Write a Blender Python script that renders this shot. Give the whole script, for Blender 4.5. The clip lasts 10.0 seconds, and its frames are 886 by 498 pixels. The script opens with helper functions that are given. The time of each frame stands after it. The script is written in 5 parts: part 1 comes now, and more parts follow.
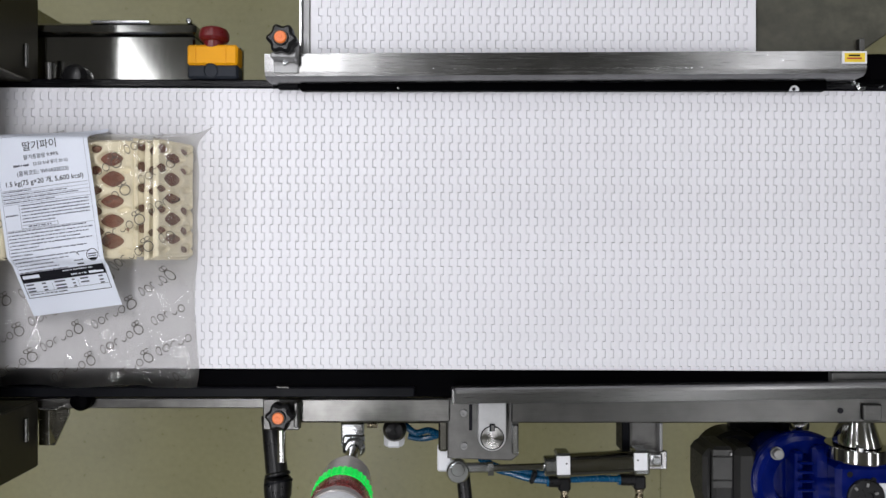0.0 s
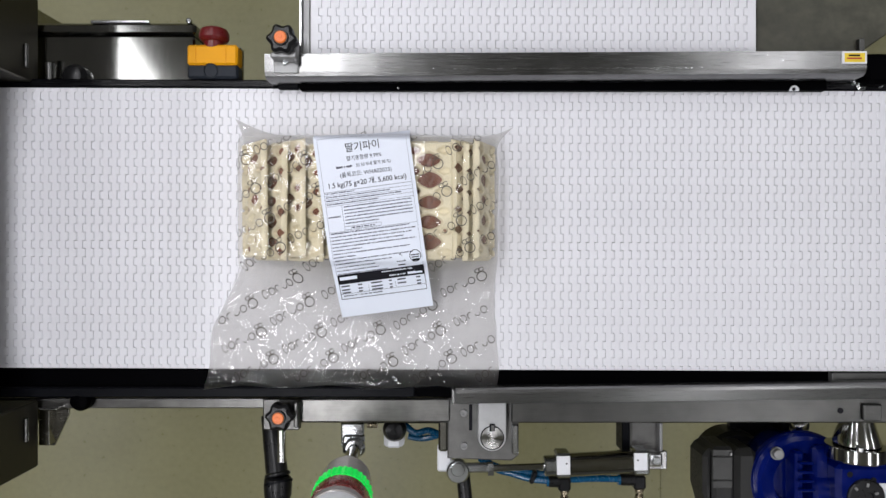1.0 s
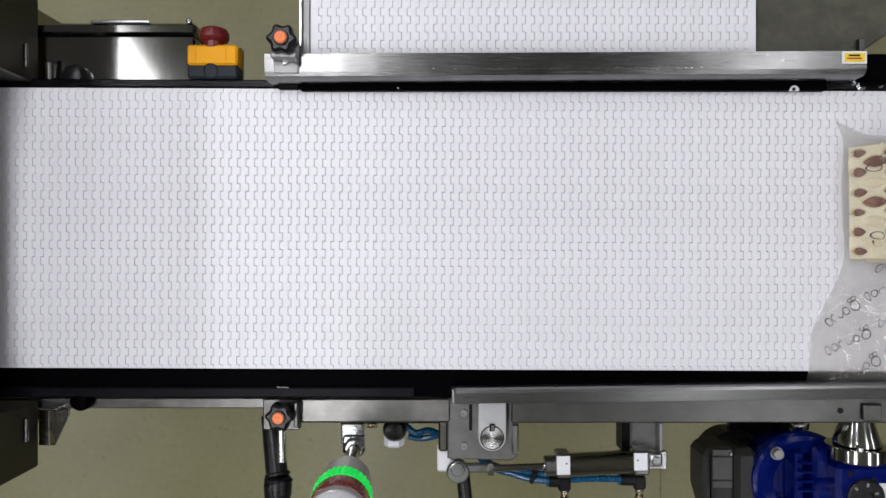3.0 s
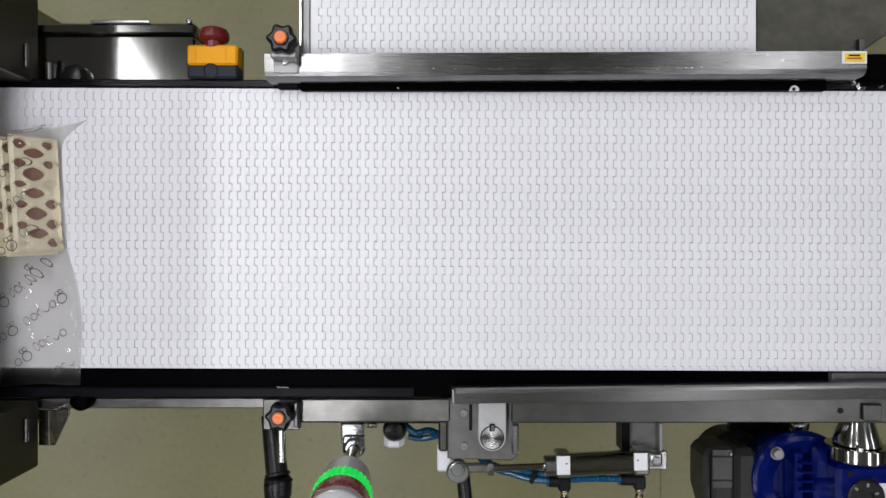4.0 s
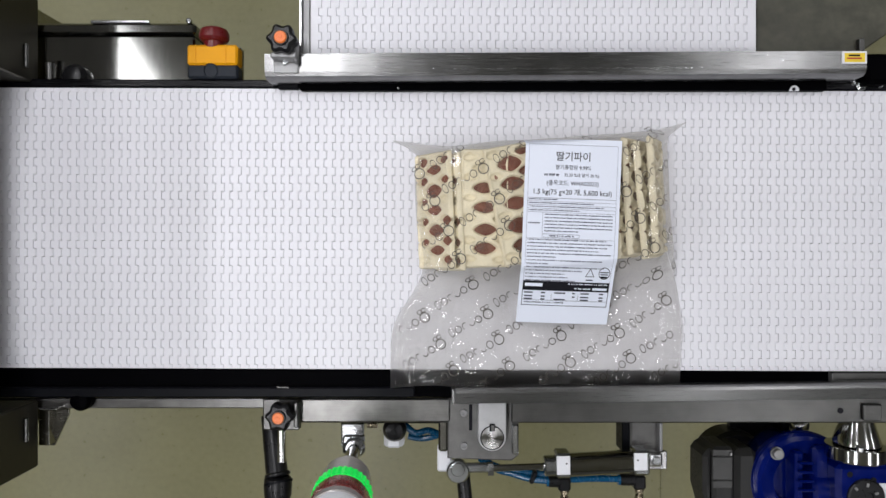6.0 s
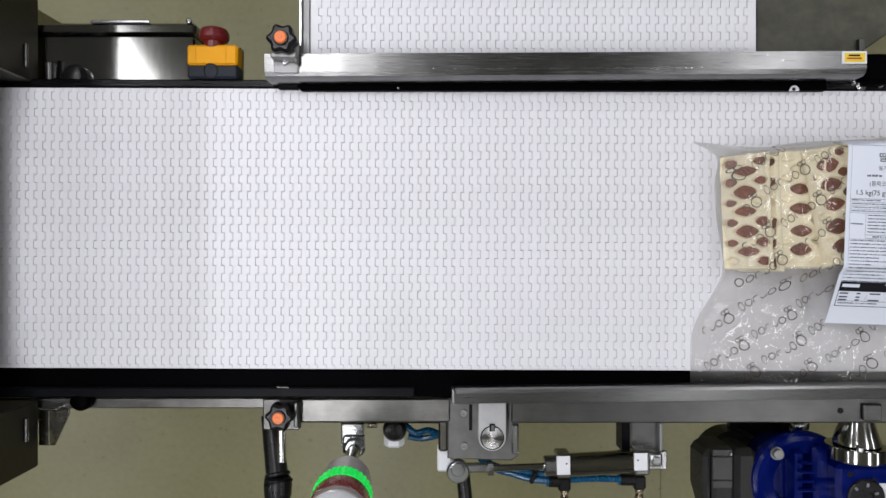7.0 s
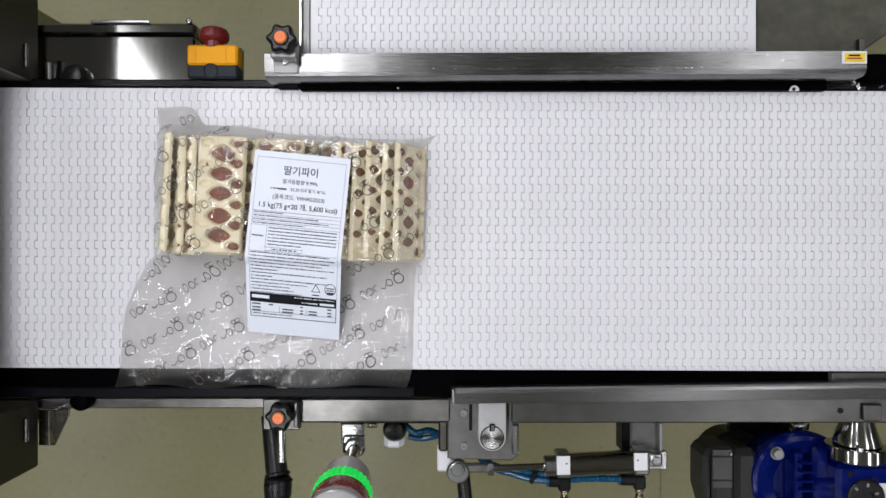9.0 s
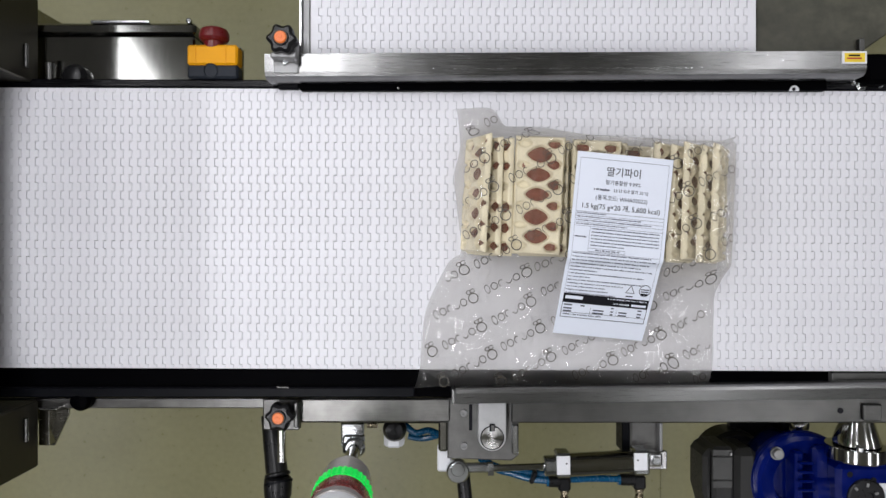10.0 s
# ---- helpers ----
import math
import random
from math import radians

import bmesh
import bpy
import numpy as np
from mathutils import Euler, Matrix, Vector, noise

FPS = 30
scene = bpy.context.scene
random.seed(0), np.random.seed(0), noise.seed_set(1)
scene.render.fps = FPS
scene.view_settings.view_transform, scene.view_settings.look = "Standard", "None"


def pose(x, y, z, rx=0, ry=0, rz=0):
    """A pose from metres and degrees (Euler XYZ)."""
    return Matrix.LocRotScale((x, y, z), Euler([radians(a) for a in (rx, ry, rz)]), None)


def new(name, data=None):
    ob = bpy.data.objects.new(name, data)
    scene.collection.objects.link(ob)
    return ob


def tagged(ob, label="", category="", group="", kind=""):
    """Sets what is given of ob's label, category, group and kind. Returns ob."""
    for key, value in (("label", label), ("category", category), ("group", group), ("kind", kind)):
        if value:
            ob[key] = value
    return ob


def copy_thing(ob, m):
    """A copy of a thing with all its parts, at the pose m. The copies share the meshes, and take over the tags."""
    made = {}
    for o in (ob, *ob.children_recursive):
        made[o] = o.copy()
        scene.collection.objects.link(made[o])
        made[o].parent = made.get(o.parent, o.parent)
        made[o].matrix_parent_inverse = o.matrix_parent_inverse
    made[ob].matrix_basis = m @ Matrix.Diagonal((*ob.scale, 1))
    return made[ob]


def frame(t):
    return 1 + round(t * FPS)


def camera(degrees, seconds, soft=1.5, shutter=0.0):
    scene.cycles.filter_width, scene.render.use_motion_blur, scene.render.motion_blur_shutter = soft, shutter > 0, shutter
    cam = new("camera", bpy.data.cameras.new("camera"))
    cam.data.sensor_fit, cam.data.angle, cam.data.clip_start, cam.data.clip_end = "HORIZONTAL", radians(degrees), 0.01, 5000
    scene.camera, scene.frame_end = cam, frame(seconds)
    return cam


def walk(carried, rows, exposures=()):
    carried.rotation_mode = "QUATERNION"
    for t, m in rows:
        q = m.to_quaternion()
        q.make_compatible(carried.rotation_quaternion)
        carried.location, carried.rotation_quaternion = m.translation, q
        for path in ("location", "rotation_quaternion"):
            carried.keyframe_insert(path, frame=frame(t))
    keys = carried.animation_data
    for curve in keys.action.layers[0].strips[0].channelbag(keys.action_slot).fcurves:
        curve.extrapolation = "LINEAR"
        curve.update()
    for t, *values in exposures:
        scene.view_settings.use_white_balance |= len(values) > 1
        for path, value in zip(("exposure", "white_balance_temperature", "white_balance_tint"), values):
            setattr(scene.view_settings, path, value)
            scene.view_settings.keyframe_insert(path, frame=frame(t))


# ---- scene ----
cam = camera(66, 10.0, soft=1.45)
walk(cam, [(0.0, pose(0, 0, 1.926)), (10.0, pose(0, 0, 1.926))])

# ---- world, lamps, exposure ----
world = bpy.data.worlds.new("indoor")
world.use_nodes = True
world.node_tree.nodes["Background"].inputs[0].default_value = (0.8, 0.85, 0.9, 1)
world.node_tree.nodes["Background"].inputs[1].default_value = 0.02
scene.world = world
scene.view_settings.exposure = 0.0

LAMP_ROWS = (-2.57, -0.58, 1.41, 3.4)
CEILING_Z = 3.0


def ceiling_lamp(x, y, power, turn=0):
    data = bpy.data.lights.new("led_light", "AREA")
    data.shape, data.size, data.size_y, data.energy = "RECTANGLE", 0.22, 1.16, power
    data.color = (0.962, 0.956, 1.0)
    new("led_light", data).matrix_world = pose(x, y, CEILING_Z - 0.075, 0, 0, turn)


for lamp_x in LAMP_ROWS:
    for lamp_y in (-2.2, -0.75, 0.75, 2.2):
        ceiling_lamp(lamp_x, lamp_y, (14.0 if lamp_x < -2 else 13.2 if lamp_x < 1 else 6.0) * (0.5 if lamp_y > 2 else 0.6 if lamp_y < -2 else 1))
# extra lamp outside the rows, added for the slanted highlight on the control box
ceiling_lamp(-1.6, 1.0, 5, 32)

# ---- materials ----


def ramp(nt, src, lo, hi, a=0.3, b=0.7):
    n = nt.nodes.new("ShaderNodeMapRange")
    n.inputs[1].default_value, n.inputs[2].default_value = a, b
    n.inputs[3].default_value, n.inputs[4].default_value = lo, hi
    nt.links.new(src, n.inputs[0])
    return n.outputs[0]


def tex(nt, scale, stretch=(1, 1, 1), detail=4, kind="Object"):
    tc = nt.nodes.new("ShaderNodeTexCoord")
    mp = nt.nodes.new("ShaderNodeMapping")
    mp.inputs["Scale"].default_value = stretch
    n = nt.nodes.new("ShaderNodeTexNoise")
    n.inputs["Scale"].default_value, n.inputs["Detail"].default_value = scale, detail
    nt.links.new(tc.outputs[kind], mp.inputs[0])
    nt.links.new(mp.outputs[0], n.inputs["Vector"])
    return n.outputs["Fac"]


def mat(name, color, rough=0.5, metal=0.0, dark=0.75, big=6, fine=220, stretch=(1, 1, 1), bump=0.05, spread=0.08,
        specular=0.5, coat=0.0, emission=0.0, vary=0.0):
    """A surface with stains at two scales, uneven gloss and fine relief."""
    m = bpy.data.materials.new(name)
    m.use_nodes = True
    nt = m.node_tree
    bsdf = nt.nodes["Principled BSDF"]
    n1, n2 = tex(nt, big, detail=5), tex(nt, fine, stretch, detail=3)
    mix = nt.nodes.new("ShaderNodeMix")
    mix.data_type = "RGBA"
    mix.inputs[6].default_value = (*[c * dark for c in color], 1)
    mix.inputs[7].default_value = (*color, 1)
    mul = nt.nodes.new("ShaderNodeMath")
    mul.operation = "ADD"
    nt.links.new(ramp(nt, n1, 0.0, 0.65), mul.inputs[0])
    nt.links.new(ramp(nt, n2, 0.0, 0.35), mul.inputs[1])
    fac = mul.outputs[0]
    if vary:
        info = nt.nodes.new("ShaderNodeObjectInfo")
        sub = nt.nodes.new("ShaderNodeMath")
        sub.operation = "MULTIPLY_ADD"
        sub.inputs[1].default_value = -vary
        nt.links.new(info.outputs["Random"], sub.inputs[0])
        nt.links.new(fac, sub.inputs[2])
        fac = sub.outputs[0]
    nt.links.new(fac, mix.inputs[0])
    nt.links.new(mix.outputs[2], bsdf.inputs["Base Color"])
    nt.links.new(ramp(nt, n2, max(rough - spread, 0.03), rough + spread), bsdf.inputs["Roughness"])
    bsdf.inputs["Metallic"].default_value = metal
    bsdf.inputs["Specular IOR Level"].default_value = specular
    bsdf.inputs["Coat Weight"].default_value = coat
    if bump:
        b = nt.nodes.new("ShaderNodeBump")
        b.inputs["Strength"].default_value, b.inputs["Distance"].default_value = bump, 0.0006
        nt.links.new(n2, b.inputs["Height"])
        nt.links.new(b.outputs[0], bsdf.inputs["Normal"])
    if emission:
        bsdf.inputs["Emission Color"].default_value = (*color, 1)
        bsdf.inputs["Emission Strength"].default_value = emission
    return m


def film_material(name, tint, milk_lo, milk_hi, shine):
    """Thin clear plastic: dims and blurs what lies under it, with a sharp gloss."""
    m = bpy.data.materials.new(name)
    m.use_nodes = True
    nt = m.node_tree
    nt.nodes.remove(nt.nodes["Principled BSDF"])
    out = nt.nodes["Material Output"]
    clear = nt.nodes.new("ShaderNodeBsdfTransparent")
    clear.inputs[0].default_value = (tint, tint * 0.997, tint * 0.99, 1)
    milk = nt.nodes.new("ShaderNodeBsdfTranslucent")
    milk.inputs[0].default_value = (0.93, 0.925, 0.91, 1)
    gloss = nt.nodes.new("ShaderNodeBsdfGlossy")
    gloss.inputs["Roughness"].default_value = 0.045
    # crinkles: flat facets of two sizes, bent out of line by a slow noise
    tc = nt.nodes.new("ShaderNodeTexCoord")
    bend = nt.nodes.new("ShaderNodeTexNoise")
    bend.inputs["Scale"].default_value = 14
    nt.links.new(tc.outputs["Object"], bend.inputs["Vector"])
    mixed = nt.nodes.new("ShaderNodeMix")
    mixed.data_type = "RGBA"
    mixed.blend_type = "ADD"
    mixed.inputs[0].default_value = 0.035
    nt.links.new(tc.outputs["Object"], mixed.inputs[6])
    nt.links.new(bend.outputs["Color"], mixed.inputs[7])
    normal = None
    for scale, depth in ((20, 0.0046), (64, 0.0009)):
        cells = nt.nodes.new("ShaderNodeTexVoronoi")
        cells.feature = "DISTANCE_TO_EDGE"
        cells.inputs["Scale"].default_value = scale
        nt.links.new(mixed.outputs[2], cells.inputs["Vector"])
        bump = nt.nodes.new("ShaderNodeBump")
        bump.inputs["Strength"].default_value, bump.inputs["Distance"].default_value = 0.8, depth
        nt.links.new(cells.outputs["Distance"], bump.inputs["Height"])
        if normal:
            nt.links.new(normal, bump.inputs["Normal"])
        normal = bump.outputs[0]
    nt.links.new(normal, gloss.inputs["Normal"])
    a = nt.nodes.new("ShaderNodeMixShader")
    nt.links.new(ramp(nt, tex(nt, 7), milk_lo, milk_hi, 0.35, 0.65), a.inputs[0])
    nt.links.new(clear.outputs[0], a.inputs[1])
    nt.links.new(milk.outputs[0], a.inputs[2])
    lw = nt.nodes.new("ShaderNodeLayerWeight")
    lw.inputs["Blend"].default_value = 0.3
    b = nt.nodes.new("ShaderNodeMixShader")
    nt.links.new(ramp(nt, lw.outputs["Facing"], 0.06 * shine, 0.5 * shine, 0.2, 1.0), b.inputs[0])
    nt.links.new(a.outputs[0], b.inputs[1])
    nt.links.new(gloss.outputs[0], b.inputs[2])
    nt.links.new(b.outputs[0], out.inputs[0])
    return m


M = {
    "floor": mat("olive_epoxy_floor", (0.29, 0.275, 0.130), 0.35, dark=0.74, big=3.2, fine=60, bump=0.02),
    "wall": mat("grey_panel_wall", (0.2, 0.2, 0.19), 0.5, dark=0.92, big=1.5),
    "ceiling": mat("grey_ceiling", (0.38, 0.38, 0.375), 0.7, dark=0.93),
    "belt": mat("white_acetal", (0.79, 0.79, 0.83), 0.42, dark=0.93, big=9, fine=90, bump=0.03, vary=0.25),
    "smooth_belt": mat("white_smooth_belt", (0.78, 0.78, 0.79), 0.45, dark=0.94),
    "steel": mat("brushed_steel", (0.23, 0.23, 0.227), 0.25, 1.0, dark=0.6, big=34, fine=160, stretch=(0.12, 9, 9), bump=0.012, spread=0.05),
    "worn_steel": mat("worn_brushed_steel", (0.2, 0.197, 0.188), 0.36, 1.0, dark=0.6, big=40, fine=160, stretch=(0.2, 7, 7), bump=0.015, spread=0.08),
    "sheet": mat("dull_steel_sheet", (0.34, 0.33, 0.295), 0.2, 1.0, dark=0.8, big=7, fine=160, stretch=(0.3, 6, 6), bump=0.02),
    "polished": mat("polished_steel", (0.58, 0.58, 0.57), 0.12, 1.0, dark=0.95, big=30, fine=60, bump=0, spread=0.02),
    "polished_y": mat("satin_steel", (0.36, 0.36, 0.345), 0.1, 1.0, dark=0.8, big=9, fine=80, stretch=(9, 0.3, 9), bump=0.008, spread=0.02),
    "bar_steel": mat("satin_bar_steel", (0.24, 0.24, 0.237), 0.3, 1.0, dark=0.8, big=16, fine=300, stretch=(0.12, 9, 9), bump=0.008, spread=0.04),
    "sheet_x": mat("dull_steel_bar", (0.14, 0.139, 0.134), 0.38, 1.0, dark=0.62, big=24, fine=160, stretch=(0.12, 8, 8), bump=0.02),
    "alu_dark": mat("grey_cast_aluminium", (0.3, 0.3, 0.3), 0.45, 0.7, dark=0.85, big=40, bump=0.06),
    "satin_alu": mat("satin_aluminium", (0.5, 0.505, 0.51), 0.42, 0.6, dark=0.88, big=50, fine=200, bump=0.05),
    "cast_grey": mat("sawn_grey_aluminium", (0.17, 0.168, 0.162), 0.5, 0.7, dark=0.7, big=60, fine=200, bump=0.1),
    "detector": mat("dark_steel_panel", (0.07, 0.066, 0.052), 0.38, 0.8, dark=0.85, big=7, fine=160, bump=0.01, spread=0.04),
    "olive_sheet": mat("olive_grey_painted_sheet", (0.105, 0.103, 0.076), 0.42, dark=0.4, big=26, fine=90, bump=0.03, specular=0.3),
    "barrel": mat("ground_steel_tube", (0.5, 0.49, 0.47), 0.09, 1.0, dark=0.94, big=20, fine=60, bump=0, spread=0.03),
    "zinc": mat("galvanised_steel", (0.60, 0.62, 0.63), 0.22, 1.0, dark=0.95, big=25, fine=60, bump=0, spread=0.02),
    "alu": mat("anodised_aluminium", (0.68, 0.685, 0.69), 0.25, 1.0, dark=0.95, big=40, fine=60, bump=0, spread=0.02),
    "black": mat("black_polyethylene", (0.001, 0.001, 0.0016), 0.5, specular=0.015, dark=0.6, big=20, fine=150, stretch=(0.3, 5, 5), bump=0.08),
    "black_gloss": mat("black_edge_strip", (0.0015, 0.0015, 0.003), 0.3, specular=0.18, dark=0.6, big=14, fine=120, stretch=(0.2, 5, 5), bump=0.1, spread=0.12),
    "black_rail": mat("charcoal_plastic", (0.004, 0.0045, 0.0065), 0.42, specular=0.1, dark=0.7, big=20, fine=150, bump=0.06),
    "knob": mat("black_nylon", (0.006, 0.006, 0.007), 0.34, specular=0.35, dark=0.7, big=60, bump=0.08),
    "orange": mat("orange_plastic", (0.82, 0.18, 0.015), 0.35, dark=0.9, big=80),
    "yellow": mat("yellow_plastic", (0.78, 0.345, 0.001), 0.5, specular=0.25, dark=0.93, big=40),
    "grey_dark": mat("slate_plastic", (0.016, 0.02, 0.028), 0.5, specular=0.2, dark=0.85, big=40),
    "red": mat("dark_red_plastic", (0.13, 0.007, 0.009), 0.33, dark=0.85, big=40),
    "green_lamp": mat("lit_green_lens", (0.01, 0.80, 0.10), 0.2, dark=0.6, big=70, emission=0.5, coat=0.3),
    "red_lamp": mat("unlit_red_lens", (0.24, 0.035, 0.03), 0.25, dark=0.8, big=40, coat=0.5),
    "clear_lamp": mat("smoked_clear_lens", (0.45, 0.42, 0.40), 0.16, dark=0.8, big=40, coat=0.6),
    "white": mat("white_plastic", (0.78, 0.79, 0.82), 0.4, dark=0.95, big=40),
    "blue_paint": mat("glossy_blue_enamel", (0.001, 0.008, 0.135), 0.16, dark=0.6, big=18, fine=60, bump=0.05, specular=0.25),
    "motor": mat("grey_motor_paint", (0.034, 0.034, 0.033), 0.5, specular=0.25, dark=0.8, big=30, bump=0.1),
    "motor_panel": mat("mid_grey_paint", (0.075, 0.075, 0.073), 0.45, dark=0.85, big=30, specular=0.3),
    "hose": mat("blue_air_hose", (0.004, 0.075, 0.17), 0.25, dark=0.85, big=60, coat=0.3),
    "brass": mat("nickel_brass", (0.30, 0.255, 0.18), 0.3, 1.0, dark=0.85, big=80),
    "crust": mat("baked_pastry", (0.95, 0.86, 0.63), 0.5, dark=0.76, big=42, fine=300, bump=0.8, vary=0.2),
    "jam": mat("strawberry_filling", (0.27, 0.085, 0.055), 0.3, dark=0.5, big=70, fine=300, bump=0.25, vary=0.5),
    "paper": mat("white_label_paper", (0.78, 0.825, 0.92), 0.55, dark=0.97, big=12, bump=0.02),
    "ink": mat("black_ink", (0.012, 0.012, 0.016), 0.6, specular=0.1, dark=0.9),
    "grey_ink": mat("fine_print_ink", (0.07, 0.075, 0.1), 0.55, dark=0.9),
    "faint_ink": mat("faint_fine_print_ink", (0.09, 0.095, 0.13), 0.6, specular=0.1, dark=0.85, big=90),
    "film_ink": mat("brown_grey_film_ink", (0.10, 0.088, 0.072), 0.5, dark=0.6, big=60),
    "sticker": mat("yellow_sticker", (0.85, 0.62, 0.02), 0.4, dark=0.92, big=60),
    "sticker_red": mat("red_print", (0.5, 0.05, 0.02), 0.4),
    "lamp_diffuser": mat("lit_led_diffuser", (0.95, 0.96, 1.0), 0.5, emission=2.0),
    "film": film_material("clear_film", 0.965, 0.07, 0.22, 0.52),
    "film_flat": film_material("clear_film_lying_flat", 0.965, 0.40, 0.55, 0.1),
}

M["turned"] = mat("turned_aluminium", (0.62, 0.62, 0.61), 0.28, 1.0, dark=0.92, big=40, fine=60, bump=0, spread=0.02)
turned = M["turned"].node_tree
grain = turned.nodes.new("ShaderNodeTangent")
grain.direction_type, grain.axis = "RADIAL", "Z"
turned.nodes["Principled BSDF"].inputs["Anisotropic"].default_value = 0.9
turned.links.new(grain.outputs[0], turned.nodes["Principled BSDF"].inputs["Tangent"])

# ---- mesh tools ----


def box(bm, cx, cy, cz, sx, sy, sz, r=0.0, rz=0.0, seg=1):
    got = bmesh.ops.create_cube(bm, size=1, matrix=pose(cx, cy, cz, 0, 0, rz) @ Matrix.Diagonal((sx, sy, sz, 1)))
    if r:
        edges = list({e for v in got["verts"] for e in v.link_edges})
        bmesh.ops.bevel(bm, geom=edges, offset=min(r, 0.45 * min(sx, sy, sz)), segments=seg, affect="EDGES", profile=0.5)
    return bm


def cyl(bm, a, b, r, r2=None, n=28, bevel=0.0):
    a, b = Vector(a), Vector(b)
    turn = (b - a).to_track_quat("Z", "Y").to_matrix().to_4x4()
    got = bmesh.ops.create_cone(bm, cap_ends=True, cap_tris=False, segments=n, radius1=r, radius2=r if r2 is None else r2,
                                depth=(b - a).length, matrix=Matrix.Translation((a + b) / 2) @ turn)
    if bevel:
        edges = [e for e in {e for v in got["verts"] for e in v.link_edges} if any(len(f.verts) > 4 for f in e.link_faces)]
        bmesh.ops.bevel(bm, geom=edges, offset=bevel, segments=1, affect="EDGES", profile=0.5)
    return bm


def prism(bm, outline, z0, z1, r=0.0):
    """An upright plate with the given outline in x and y."""
    low = [bm.verts.new((x, y, z0)) for x, y in outline]
    top = [bm.verts.new((x, y, z1)) for x, y in outline]
    n = len(outline)
    faces = [bm.faces.new(low[::-1]), bm.faces.new(top)]
    faces += [bm.faces.new((low[i], low[(i + 1) % n], top[(i + 1) % n], top[i])) for i in range(n)]
    bmesh.ops.recalc_face_normals(bm, faces=faces)
    if r:
        bmesh.ops.bevel(bm, geom=list(faces[1].edges), offset=r, segments=1, affect="EDGES", profile=0.5)
    return bm


def pipe(bm, points, r, n=18, steps=8):
    """A round tube along a smooth line through the points."""
    pts = [Vector(p) for p in points]
    line = []
    for i in range(len(pts) - 1):
        p0, p1, p2, p3 = pts[max(i - 1, 0)], pts[i], pts[i + 1], pts[min(i + 2, len(pts) - 1)]
        for k in range(steps):
            t = k / steps
            line.append(0.5 * (2 * p1 + (p2 - p0) * t + (2 * p0 - 5 * p1 + 4 * p2 - p3) * t * t + (3 * p1 - p0 - 3 * p2 + p3) * t ** 3))
    line.append(pts[-1])
    rings = []
    for i, p in enumerate(line):
        d = (line[min(i + 1, len(line) - 1)] - line[max(i - 1, 0)]).normalized()
        u = d.cross(Vector((0.13, 0.21, 0.97))).normalized()
        w = d.cross(u)
        rings.append([bm.verts.new(p + r * (u * math.cos(2 * math.pi * k / n) + w * math.sin(2 * math.pi * k / n))) for k in range(n)])
    for a, b in zip(rings, rings[1:]):
        for k in range(n):
            bm.faces.new((a[k], a[(k + 1) % n], b[(k + 1) % n], b[k]))
    bm.faces.new(rings[0][::-1])
    bm.faces.new(rings[-1])
    bmesh.ops.recalc_face_normals(bm, faces=bm.faces)
    return bm


def lathe(bm, base, axis, profile, n=32, open_ring=False):
    """A turned shape: profile rows of (height along the axis, radius)."""
    turn = Matrix.Translation(base) @ Vector(axis).to_track_quat("Z", "Y").to_matrix().to_4x4()
    rings = [[bm.verts.new(turn @ Vector((r * math.cos(2 * math.pi * k / n), r * math.sin(2 * math.pi * k / n), h))) for k in range(n)]
             for h, r in profile]
    for a, b in zip(rings, rings[1:]):
        for k in range(n):
            bm.faces.new((a[k], a[(k + 1) % n], b[(k + 1) % n], b[k]))
    if open_ring:
        for k in range(n):
            bm.faces.new((rings[-1][k], rings[-1][(k + 1) % n], rings[0][(k + 1) % n], rings[0][k]))
    else:
        bm.faces.new(rings[0][::-1])
        bm.faces.new(rings[-1])
    bmesh.ops.recalc_face_normals(bm, faces=bm.faces)
    return bm


def part(name, bm, material, parent=None, label="", smooth=True):
    me = bpy.data.meshes.new(name)
    bm.to_mesh(me)
    bm.free()
    me.materials.append(M[material])
    if smooth:
        me.polygons.foreach_set("use_smooth", [True] * len(me.polygons))
        me.set_sharp_from_angle(angle=radians(24))
    ob = new(name, me)
    if parent:
        ob.parent = parent
    if label:
        ob["label"] = label
    return ob


def thing(name, label, category, group="", m=None):
    ob = tagged(new(name), label, category, group)
    if m:
        ob.matrix_world = m
    return ob


B = bmesh.new

# ---- the hall ----
tagged(part("floor", box(B(), 0, 0, -0.05, 14, 8, 0.1), "floor"), "olive green epoxy floor, worn and slightly glossy", "floor", kind="structure")
tagged(part("floor_joint", box(B(), 0.617, -1.5, 0.002, 0.006, 3, 0.004), "floor"), "thin seam in the olive floor coating", "floor", kind="structure")
tagged(part("ceiling", box(B(), 0, 0, CEILING_Z + 0.05, 14, 8, 0.1), "ceiling"), "grey panel ceiling of the hall", "ceiling", kind="structure")
for wall_name, wx, wy, wsx, wsy in (("wall_north", 0, 4.05, 14.2, 0.1), ("wall_south", 0, -4.05, 14.2, 0.1),
                                    ("wall_east", 7.05, 0, 0.1, 8), ("wall_west", -7.05, 0, 0.1, 8)):
    tagged(part(wall_name, box(B(), wx, wy, 1.5, wsx, wsy, 3.0), "wall"), "plain grey panel wall", "wall", kind="structure")


